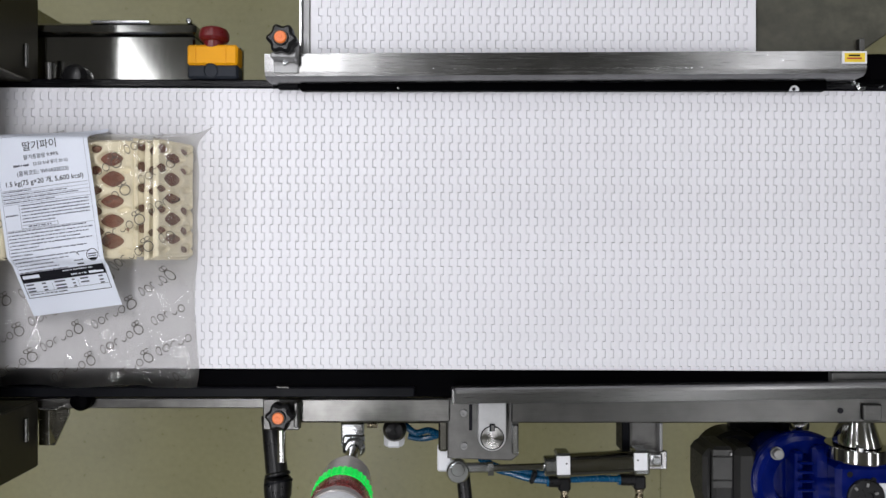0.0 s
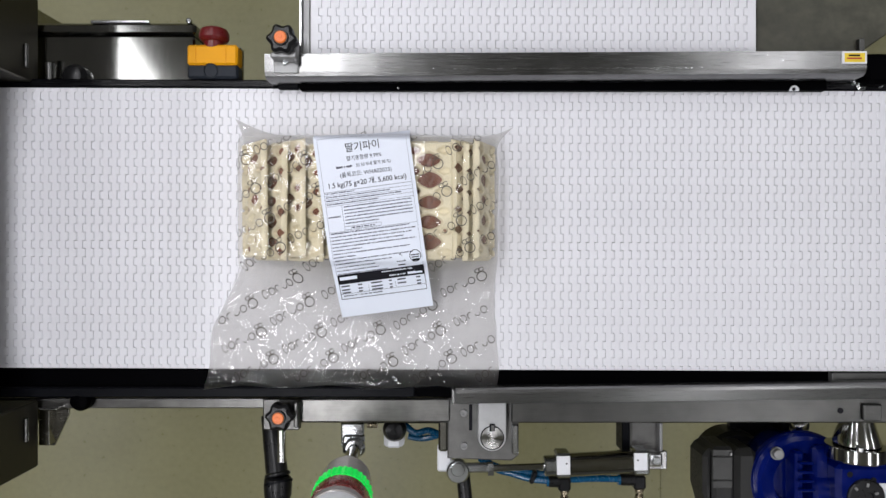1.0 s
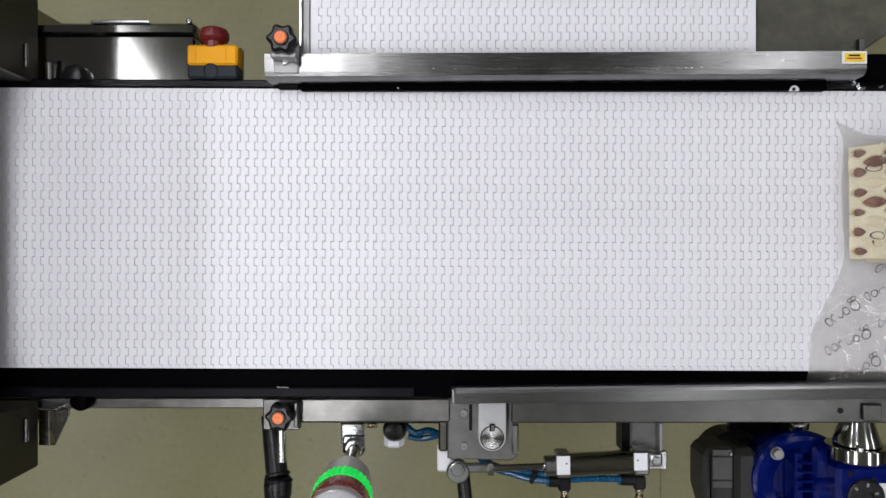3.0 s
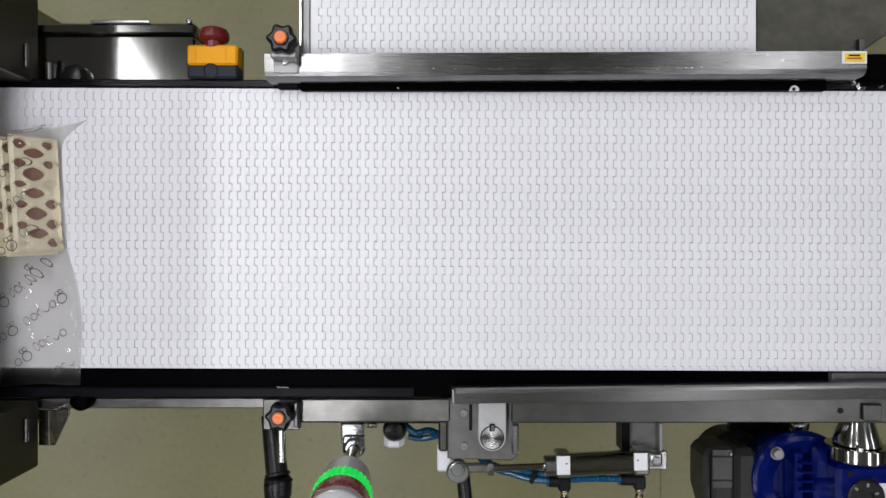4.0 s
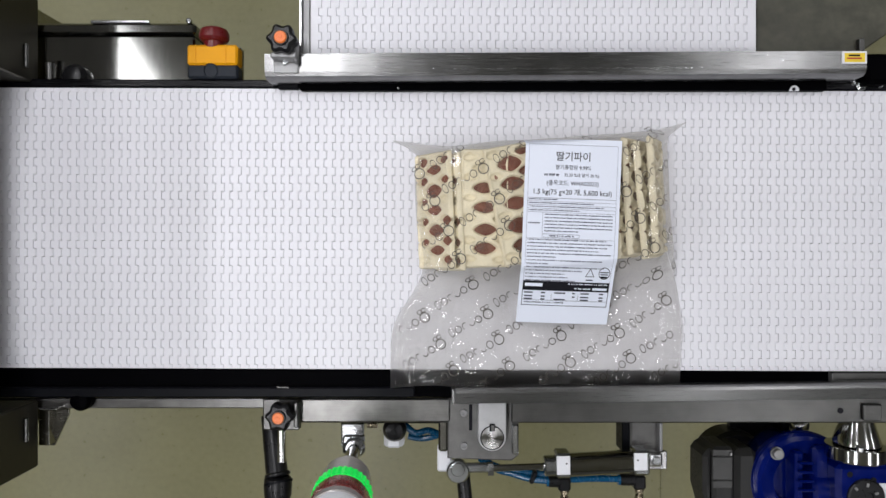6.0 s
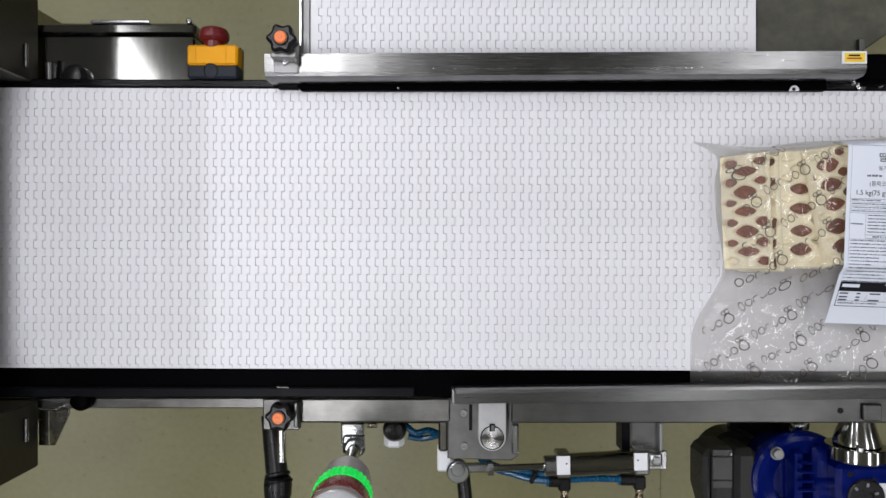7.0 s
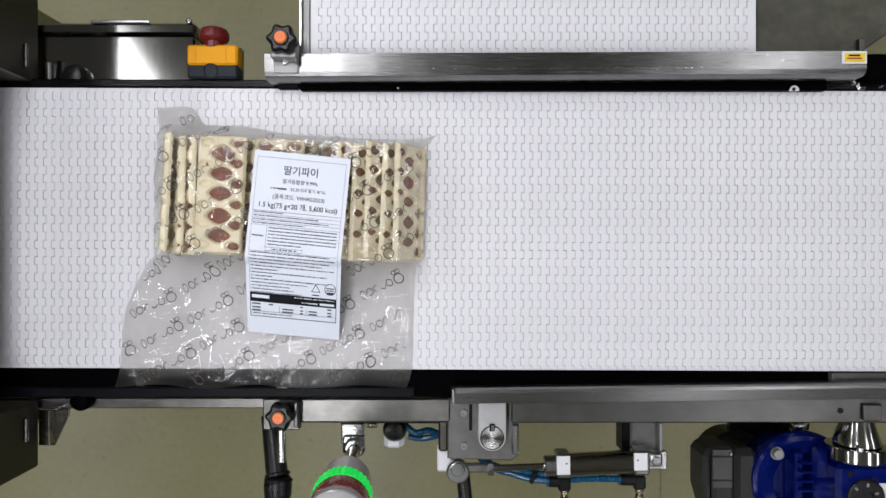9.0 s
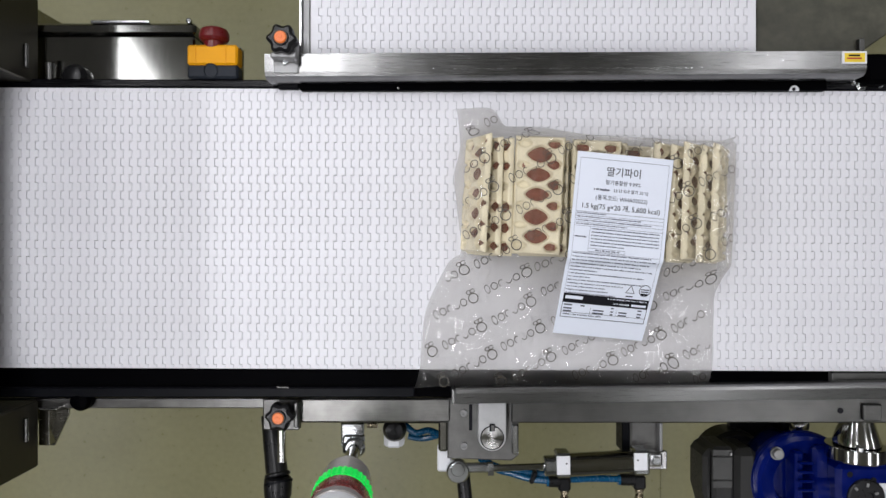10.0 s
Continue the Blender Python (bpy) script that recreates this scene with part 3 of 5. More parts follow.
part("side_bracket", box(B(), -0.3038, 0.2779, 0.899, 0.0038, 0.0464, 0.018, 0.001), "sheet", stop)
part("mount", box(B(), -0.3468, 0.262, 0.875, 0.04, 0.03, 0.06), "black_rail", stop)

eye = Vector((0, 0, 1.926))
stop.matrix_world = Matrix.Translation(eye * -0.026) @ Matrix.Diagonal((1.026, 1.026, 1.026, 1))

# ---- black swivel arm hanging by the near clamp ----
swivel = thing("swivel_arm", "black jointed support arm with round knuckle", "support arm")
part("upper_tube", cyl(B(), (-0.2836, -0.2743, 0.8), (-0.2682, -0.3603, 0.825), 0.0165, 0.0175), "knob", swivel)
part("joint_ring", cyl(B(), (-0.2673, -0.3603, 0.825), (-0.2659, -0.3669, 0.827), 0.0205, n=36, bevel=0.002), "knob", swivel)
part("knuckle", lathe(B(), (-0.2659, -0.366, 0.827), (0.02, -1, 0.1), ((0, 0.018), (0.003, 0.0215), (0.014, 0.0225), (0.03, 0.0215), (0.038, 0.018))), "knob", swivel)
part("knuckle_band", cyl(B(), (-0.2649, -0.3735, 0.829), (-0.2642, -0.3768, 0.83), 0.0229, n=36), "black_rail", swivel)
part("lower_tube", cyl(B(), (-0.2642, -0.3823, 0.83), (-0.2558, -0.4805, 0.85), 0.0175), "knob", swivel)
part("hanger", box(B(), -0.2836, -0.262, 0.775, 0.02, 0.03, 0.05, 0.003), "knob", swivel)
part("stand_tube", cyl(B(), (-0.2836, -0.275, 0), (-0.2836, -0.275, 0.77), 0.014), "knob", swivel)

# ---- stack light ----
tower = thing("stack_light", "signal stack light, green segment lit, red and white segments off", "signal light")
tx, ty = -0.1405, -0.3135
tz = 0.84
sz = 0.94
part("bracket", box(B(), -0.144, -0.2965, 0.8325, 0.036, 0.0387, 0.015, 0.002), "zinc", tower, "bent zinc bracket")
part("bracket_wing", box(B(), -0.1421, -0.3106, 0.838, 0.035, 0.0314, 0.012, 0.003), "zinc", tower)
part("pole", cyl(B(), (tx, ty, tz - 0.1), (tx, ty, sz + 0.06), 0.0105), "polished", tower)
part("ferrule", lathe(B(), (tx, ty, tz), (0, 0, 1), ((0, 0.017), (0.01, 0.017), (0.014, 0.013))), "zinc", tower)
R = 0.0388
part("socket", lathe(B(), (tx, ty, sz + 0.055), (0, 0, 1), ((-0.030, 0.013), (-0.026, 0.031), (-0.015, 0.033), (-0.014, 0.0345), (0.004, 0.035), (0.006, 0.0365), (0.03, 0.037), (0.036, 0.0375))), "clear_lamp", tower, "smoked clear socket")
bm = B()
n = 64
prof = [(0.0355, 1), (0.0365, 1), (0.060, 1), (0.061, 0.97)]
rings = [[bm.verts.new((tx + R * f * (1 + (0.022 if k % 2 else -0.022)) * math.cos(2 * math.pi * k / n), ty + R * f * (1 + (0.022 if k % 2 else -0.022)) * math.sin(2 * math.pi * k / n), sz + 0.055 + h))
          for k in range(n)] for h, f in prof]
for a, b in zip(rings, rings[1:]):
    for k in range(n):
        bm.faces.new((a[k], a[(k + 1) % n], b[(k + 1) % n], b[k]))
bm.faces.new(rings[-1])
part("green_segment", bm, "green_lamp", tower, "lit ribbed green segment", smooth=False)
part("red_segment", lathe(B(), (tx, ty, sz + 0.119), (0, 0, 1), ((-0.003, R * 0.97), (0.001, R * 1.0), (0.033, R * 1.0), (0.034, R * 0.97)), 48), "red_lamp", tower, "unlit red segment")
part("clear_segment", lathe(B(), (tx, ty, sz + 0.153), (0, 0, 1), ((0, R * 0.97), (0.001, R), (0.013, R), (0.014, R * 0.95)), 48), "clear_lamp", tower)
part("cap", lathe(B(), (tx, ty, sz + 0.167), (0, 0, 1), ((0, R * 0.96), (0.012, R * 0.96), (0.018, R * 0.9), (0.021, R * 0.7), (0.022, R * 0.2)), 48), "white", tower, "white domed cap")

tower.matrix_world = Matrix.Translation((tx, ty, tz)) @ pose(0, 0, 0, 3.0, 2.7, 0) @ Matrix.Translation((-tx, -ty, -tz))

# ---- air regulator under the near rail ----
valve = thing("air_valve", "small white air valve with black domed knob and blue hose", "valve")
part("body", box(B(), -0.0801, -0.3047, 0.7975, 0.0331, 0.0368, 0.035, 0.004), "white", valve)
part("nose", box(B(), -0.0802, -0.3102, 0.7975, 0.0247, 0.0266, 0.045, 0.004), "white", valve)
part("dome_knob", lathe(B(), (-0.0782, -0.2918, 0.815), (0, 0, 1), ((0, 0.019), (0.01, 0.019), (0.02, 0.014), (0.024, 0.005))), "knob", valve)
part("pin", cyl(B(), (-0.1228, -0.285, 0.82), (-0.1063, -0.285, 0.82), 0.005), "brass", valve)
part("mount_plate", box(B(), -0.0586, -0.2763, 0.81, 0.1466, 0.0137, 0.02, 0.002), "black_rail", valve)
bm = B()
pipe(bm, [(-0.0666, -0.2838, 0.81), (-0.0452, -0.2999, 0.812), (-0.0222, -0.2968, 0.81), (0.0056, -0.3125, 0.8)], 0.0052)
part("hose", bm, "hose", valve, "blue air hose")
bm = B()
pipe(bm, [(-0.0578, -0.3088, 0.8), (-0.0364, -0.3125, 0.8), (-0.0131, -0.3088, 0.8), (0.0151, -0.3002, 0.79)], 0.0052)
part("hose", bm, "hose", valve, "blue air hose")

# ---- reject arm ----
arm = thing("reject_pusher", "brushed stainless swinging reject pusher with rounded top bar", "pusher")
bm = B()
x0, x1 = 0.0182, 0.7063
sec = [(-0.1996, -0.026), (-0.1996, -0.006), (-0.2020, -0.0012), (-0.2060, 0.0), (-0.2072, -0.0003), (-0.2222, -0.0050), (-0.2232, -0.0075), (-0.2232, -0.026)]
a = [bm.verts.new((x0, y - 0.0048, 0.93 + z)) for y, z in sec]
b = [bm.verts.new((x1, y + 0.0040, 0.93 + z)) for y, z in sec]
for i in range(len(sec)):
    bm.faces.new((a[i], a[(i + 1) % len(sec)], b[(i + 1) % len(sec)], b[i]))
bm.faces.new(a[::-1])
bm.faces.new(b)
bmesh.ops.recalc_face_normals(bm, faces=bm.faces)
part("top_bar", bm, "bar_steel", arm, "brushed steel top bar", smooth=False)
part("end_cap", box(B(), 0.0152, -0.2165, 0.9145, 0.006, 0.0225, 0.027, 0.0025, 0, 2), "bar_steel", arm, "rounded steel end")
part("lower_flange", box(B(), 0.4168, -0.2419, 0.893, 0.6272, 0.0418, 0.006, 0.002), "sheet_x", arm, "dull steel lower flange")
part("hole", lathe(B(), (0.5999, -0.244, 0.896), (0, 0, 1), ((0, 0.0045), (0.0006, 0.0045), (0.0009, 0.0035))), "ink", arm)
part("end_block", box(B(), 0.6452, -0.2455, 0.9, 0.0271, 0.0254, 0.008, 0.002), "sheet_x", arm)

pivot = thing("pivot_block", "machined aluminium pivot block with indexing disc", "pivot")
bm = B()
prism(bm, [(0.0069, -0.2296), (0.1161, -0.2296), (0.1161, -0.3163), (0.1057, -0.325), (0.0069, -0.3215)], 0.84, 0.88, 0.002)
part("base_plate", bm, "cast_grey", pivot, "sawn grey aluminium base plate")
bm = B()
x0, x1, yt, yb, r = 0.0527, 0.0952, -0.2252, -0.283, 0.0212
out = [(x1, yt), (x0, yt)] + [((x0 + x1) / 2 + r * math.cos(math.pi + math.pi * k / 20), yb + r * math.sin(math.pi + math.pi * k / 20)) for k in range(21)]
prism(bm, out, 0.8805, 0.9, 0.001)
part("tongue", bm, "satin_alu", pivot, "rounded aluminium tongue")
disc = part("index_disc", lathe(B(), (0.0739, -0.2838, 0.9005), (0, 0, 1), ((0, 0.0165), (0.0012, 0.0165), (0.0014, 0.001))), "turned", pivot, "turned metal disc")
part("disc_ring", lathe(B(), (0.0739, -0.2838, 0.9003), (0, 0, 1), ((0, 0.018), (0.0008, 0.018))), "black_rail", pivot)
part("key_slot", box(B(), 0.0739, -0.2682, 0.9015, 0.0081, 0.011, 0.003, 0.0005), "ink", pivot)
part("key", box(B(), 0.0741, -0.2685, 0.9033, 0.0042, 0.0085, 0.0006, 0.0005), "alu", pivot)
for px, py in ((0.032, -0.2511), (0.032, -0.3014)):
    part("socket_bolt", lathe(B(), (px, py, 0.88), (0, 0, 1), ((0, 0.0056), (0.003, 0.0056), (0.004, 0.005), (0.004, 0.003), (0.001, 0.0028))), "alu_dark", pivot)
# flat black strip stands in for the shade of the recess beside the tongue
part("shadow_gap", box(B(), 0.0424, -0.2581, 0.8802, 0.0052, 0.0398, 0.0005), "ink", pivot)
part("side_lug", box(B(), 0.1104, -0.2911, 0.8725, 0.0103, 0.0457, 0.025, 0.002), "alu", pivot)
part("white_block", box(B(), 0.0026, -0.3285, 0.85, 0.023, 0.0406, 0.02, 0.003), "white", pivot)
part("stem", cyl(B(), (0.0306, -0.3464, 0.84), (0.0374, -0.4136, 0.85), 0.011), "knob", pivot)
part("side_plate", box(B(), 0.0004, -0.2873, 0.8575, 0.0148, 0.0505, 0.035, 0.003), "sheet", pivot)
part("support_post", box(B(), 0.0594, -0.24, 0.42, 0.05, 0.05, 0.84, 0.003), "sheet", pivot)

# ---- air cylinder that swings the arm ----
cylinder = thing("air_cylinder", "chromed pneumatic cylinder with white end blocks and blue hoses", "air cylinder")
bm = B()
lathe(bm, (0.0229, -0.3431, 0.864), (0, 0, 1), ((0, 0.0165), (0.002, 0.0178), (0.012, 0.0178), (0.015, 0.0155), (0.015, 0.012)))
box(bm, 0.0548, -0.3384, 0.87, 0.0435, 0.0139, 0.012, 0.003)
part("rod_eye", bm, "zinc", cylinder, "zinc rod end eye")
part("eye_bolt", lathe(B(), (0.0226, -0.3383, 0.879), (0, 0, 1), ((0, 0.0105), (0.003, 0.0105), (0.004, 0.0095)), 28), "zinc", cylinder)
part("lock_nut", cyl(B(), (0.0691, -0.3403, 0.87), (0.0779, -0.3399, 0.87), 0.0105, n=6), "zinc", cylinder)
part("rod", cyl(B(), (0.077, -0.3394, 0.87), (0.1592, -0.3359, 0.87), 0.0052), "polished", cylinder)
part("front_collar", cyl(B(), (0.1557, -0.3355, 0.87), (0.175, -0.3351, 0.87), 0.0158, bevel=0.002), "zinc", cylinder)
part("front_block", box(B(), 0.1846, -0.331, 0.871, 0.0225, 0.038, 0.032, 0.003, 1.2), "zinc", cylinder)
part("front_face", box(B(), 0.1836, -0.3298, 0.8865, 0.0206, 0.029, 0.002, 0.0008, 1.2), "white", cylinder, "white label block")
part("barrel", cyl(B(), (0.1963, -0.3348, 0.868), (0.2998, -0.3291, 0.868), 0.0178, n=40), "barrel", cylinder, "polished steel barrel")
part("rear_block", box(B(), 0.3042, -0.3267, 0.871, 0.0234, 0.038, 0.032, 0.003, 1.2), "zinc", cylinder)
part("rear_face", box(B(), 0.3014, -0.3242, 0.8865, 0.0206, 0.027, 0.002, 0.0008, 1.2), "white", cylinder, "white label block")
for px, py in ((0.1883, -0.3268), (0.2967, -0.3216)):
    part("port_dot", lathe(B(), (px, py, 0.8876), (0, 0, 1), ((0, 0.0014), (0.0004, 0.0014))), "ink", cylinder)
part("rear_clevis", box(B(), 0.3274, -0.3252, 0.865, 0.0226, 0.0218, 0.02, 0.003), "alu", cylinder)
part("clevis_bolt", lathe(B(), (0.3274, -0.3252, 0.875), (0, 0, 1), ((0, 0.0075), (0.006, 0.0075), (0.007, 0.0065)), 6), "zinc", cylinder)
for x0, y0, x1 in ((0.1655, -0.3649, 0.1958), (0.2777, -0.3622, 0.3133)):
    bm = B()
    zz = 0.855
    cyl(bm, (x0, y0, zz), (x1, y0, zz), 0.0088, bevel=0.001)
    box(bm, x1 - 0.0062, y0 - 0.0027, zz, 0.019, 0.022, 0.018, 0.003)
    fit = part("elbow_fitting", bm, "knob", cylinder, "black push-in elbow fitting")
    part("screw_tip", lathe(B(), (x1 - 0.0053, y0 - 0.012, zz), (0, -1, 0), ((0, 0.0068), (0.006, 0.0068), (0.007, 0.0045), (0.011, 0.0045), (0.0115, 0.0065), (0.019, 0.0065), (0.02, 0.004))), "brass", fit, "nickel brass screw tip")
    part("release_ring", cyl(B(), (x0 - 0.0036, y0, zz), (x0, y0, zz), 0.0078), "hose", fit)
bm = B()
pipe(bm, [(0.2768, -0.3611, 0.855), (0.2365, -0.3609, 0.853), (0.1925, -0.3628, 0.85), (0.1487, -0.3555, 0.845), (0.1089, -0.3518, 0.84), (0.0781, -0.3459, 0.83), (0.061, -0.3319, 0.81)], 0.0053)
part("hose", bm, "hose", cylinder, "blue air hose")
bm = B()
pipe(bm, [(0.165, -0.3638, 0.855), (0.1391, -0.3628, 0.85), (0.1086, -0.3562, 0.843), (0.0868, -0.3525, 0.835), (0.061, -0.343, 0.81)], 0.0053)
part("hose", bm, "hose", cylinder, "blue air hose")
part("cable_tie", box(B(), 0.1417, -0.3584, 0.852, 0.007, 0.021, 0.014, 0.002, -25), "knob", cylinder)

mount = thing("cylinder_post", "square steel post carrying the cylinder clevis", "post")
part("post", box(B(), 0.3215, -0.2933, 0.83, 0.0484, 0.06, 0.03, 0.003), "cast_grey", mount)
part("side_plate", box(B(), 0.2915, -0.2969, 0.82, 0.0126, 0.0558, 0.04, 0.002), "black_rail", mount)
part("foot", box(B(), 0.3278, -0.3323, 0.8505, 0.05, 0.03, 0.006, 0.002), "alu", mount)
part("hanger", box(B(), 0.3081, -0.2549, 0.866, 0.03, 0.008, 0.046), "sheet", mount)
part("edge_flange", box(B(), 0.3425, -0.2959, 0.8475, 0.0053, 0.0453, 0.015, 0.001), "alu_dark", mount)

# ---- gear motor ----
gear = thing("gear_motor", "dark grey electric motor on a glossy blue gearbox", "gear motor")
bm = B()
cyl(bm, (0.4965, -0.4251, 0.64), (0.5977, -0.4251, 0.64), 0.055, n=40, bevel=0.006)
motor = part("motor_body", bm, "motor", gear, "dark grey motor body")
for k in range(9):
    ang = math.radians(-60 + k * 30)
    c = Vector((0.5497, -0.4251 + 0.057 * math.sin(ang), 0.64 + 0.057 * math.cos(ang)))
    fin = part("cooling_fin", box(B(), 0, 0, 0, 0.07, 0.0025, 0.01), "motor", motor)
    fin.matrix_world = Matrix.Translation(c) @ pose(0, 0, 0, -math.degrees(ang))
part("fan_cowl", lathe(B(), (0.5553, -0.407, 0.58), (0, 0, 1), ((0, 0.062), (0.05, 0.062), (0.06, 0.056), (0.061, 0.03)), 40), "knob", gear, "black round cowl")
part("terminal_box", box(B(), 0.4924, -0.4038, 0.69, 0.0377, 0.112, 0.08, 0.006), "motor", gear)
for y0, y1 in ((-0.3515, -0.3623), (-0.3643, -0.4039), (-0.4059, -0.4188)):
    part("terminal_panel", box(B(), 0.4896, (y0 + y1) / 2, 0.7305, 0.034, y0 - y1, 0.003, 0.001), "motor_panel", gear, "mid-grey terminal panel")
bm = B()
prism(bm, [(0.4776, -0.3507), (0.4776, -0.4636), (0.4696, -0.4636), (0.4606, -0.4306), (0.4606, -0.3667), (0.4676, -0.3567)], 0.655, 0.72, 0.006)
part("terminal_lid", bm, "motor", gear)
part("screw", lathe(B(), (0.5033, -0.3587, 0.73), (0, 0, 1), ((0, 0.003), (0.004, 0.003), (0.005, 0.002))), "alu_dark", gear)
part("adapter", box(B(), 0.5398, -0.4133, 0.6675, 0.0462, 0.1144, 0.095, 0.012), "motor", gear)
bm = B()
lathe(bm, (0.6354, -0.4116, 0.64), (0, 0, 1), ((0, 0.075), (0.06, 0.088), (0.074, 0.0885), (0.079, 0.087), (0.083, 0.082), (0.085, 0.074), (0.077, 0.050), (0.06, 0.044), (0.058, 0.002)), 64)
flange = part("gear_flange", bm, "blue_paint", gear, "glossy blue round flange")
part("rim_edge", lathe(B(), (0.6354, -0.4116, 0.714), (0, 0, 1), ((0, 0.0875), (0, 0.089), (0.0008, 0.0893), (0.0016, 0.0885), (0.0016, 0.0875)), 64, True), "blue_paint", flange)
bm = B()
cyl(bm, (0.6439, -0.4276, 0.7), (0.7171, -0.4276, 0.7), 0.045, n=36, bevel=0.006)
box(bm, 0.621, -0.4043, 0.72, 0.0157, 0.1032, 0.04, 0.004)
box(bm, 0.6621, -0.4011, 0.7075, 0.0296, 0.1135, 0.055, 0.006)
for yy in (-0.3695, -0.3851, -0.4008, -0.4165):
    box(bm, 0.6272, yy, 0.747, 0.026, 0.005, 0.012, 0.002)
part("gear_case", bm, "blue_paint", gear, "ribbed blue gear case")
bm = B()
box(bm, 0.7329, -0.4069, 0.7075, 0.1231, 0.0789, 0.115, 0.008)
box(bm, 0.6829, -0.4102, 0.695, 0.0098, 0.0914, 0.09, 0.003)
part("output_case", bm, "blue_paint", gear, "blue output gearbox")
cap = part("shaft_cap", lathe(B(), (0.7185, -0.4222, 0.765), (0, 0, 1), ((0, 0.0315), (0.004, 0.0315), (0.006, 0.029), (0.006, 0.012), (0.003, 0.011), (0.003, 0.001))), "knob", gear, "black ribbed shaft cap")
for k in range(6):
    a = k * math.pi / 3 + 0.3
    part("cap_slot", box(B(), 0.7148 + 0.0205 * math.cos(a), -0.4201 + 0.0205 * math.sin(a), 0.7715, 0.006, 0.004, 0.001, 0, math.degrees(a)), "alu_dark", cap)
for px, py in ((0.6926, -0.3838), (0.733, -0.3935)):
    part("bolt_hole", lathe(B(), (px, py, 0.765), (0, 0, 1), ((0, 0.005), (0.0006, 0.005))), "ink", gear)
part("rating_plate", box(B(), 0.7518, -0.4153, 0.7652, 0.0192, 0.0327, 0.0005), "white", gear)
part("flange_bolt", lathe(B(), (0.588, -0.3598, 0.723), (0, 0, 1), ((0, 0.0115), (0.003, 0.0115), (0.0031, 0.009), (0.01, 0.009), (0.011, 0.008)), 24), "alu_dark", gear)
part("flange_bolt", lathe(B(), (0.6894, -0.3487, 0.72), (0, 0, 1), ((0, 0.005), (0.015, 0.005), (0.016, 0.004)), 12), "zinc", gear)
part("drive_flange", lathe(B(), (0.7052, -0.3333, 0.76), (0, -1, 0), ((0, 0.032), (0.0005, 0.047), (0.002, 0.048), (0.022, 0.048), (0.024, 0.046), (0.025, 0.03)), 48), "polished", gear, "turned steel flange")
part("drive_cone", lathe(B(), (0.7071, -0.2656, 0.76), (0, -1, 0), ((0, 0.024), (0.03, 0.027), (0.062, 0.037), (0.066, 0.037)), 48), "polished", gear, "turned steel cone")
part("clamp_screw", cyl(B(), (0.6823, -0.3245, 0.81), (0.6823, -0.331, 0.81), 0.006), "alu", gear)
part("mount_plate", box(B(), 0.5998, -0.305, 0.6, 0.0901, 0.18, 0.012), "knob", gear)
stub = thing("drive_stub", "bright turned stub shaft below the arm", "shaft")
part("shaft", cyl(B(), (0.6921, -0.3416, 0.6), (0.5981, -0.2858, 0.78), 0.013), "polished", stub)
part("sleeve", cyl(B(), (0.713, -0.352, 0.56), (0.6921, -0.3416, 0.6), 0.018), "motor", stub)
part("dark_bracket", box(B(), 0.6165, -0.3179, 0.68, 0.0142, 0.0244, 0.04, 0.002), "black", stub)

# ---- bags of pastries ----
PIE_W, PIE_L, PIE_T = 0.068, 0.166, 0.0085


def sstep(t):
    t = min(max(t, 0.0), 1.0)
    return t * t * (3 - 2 * t)


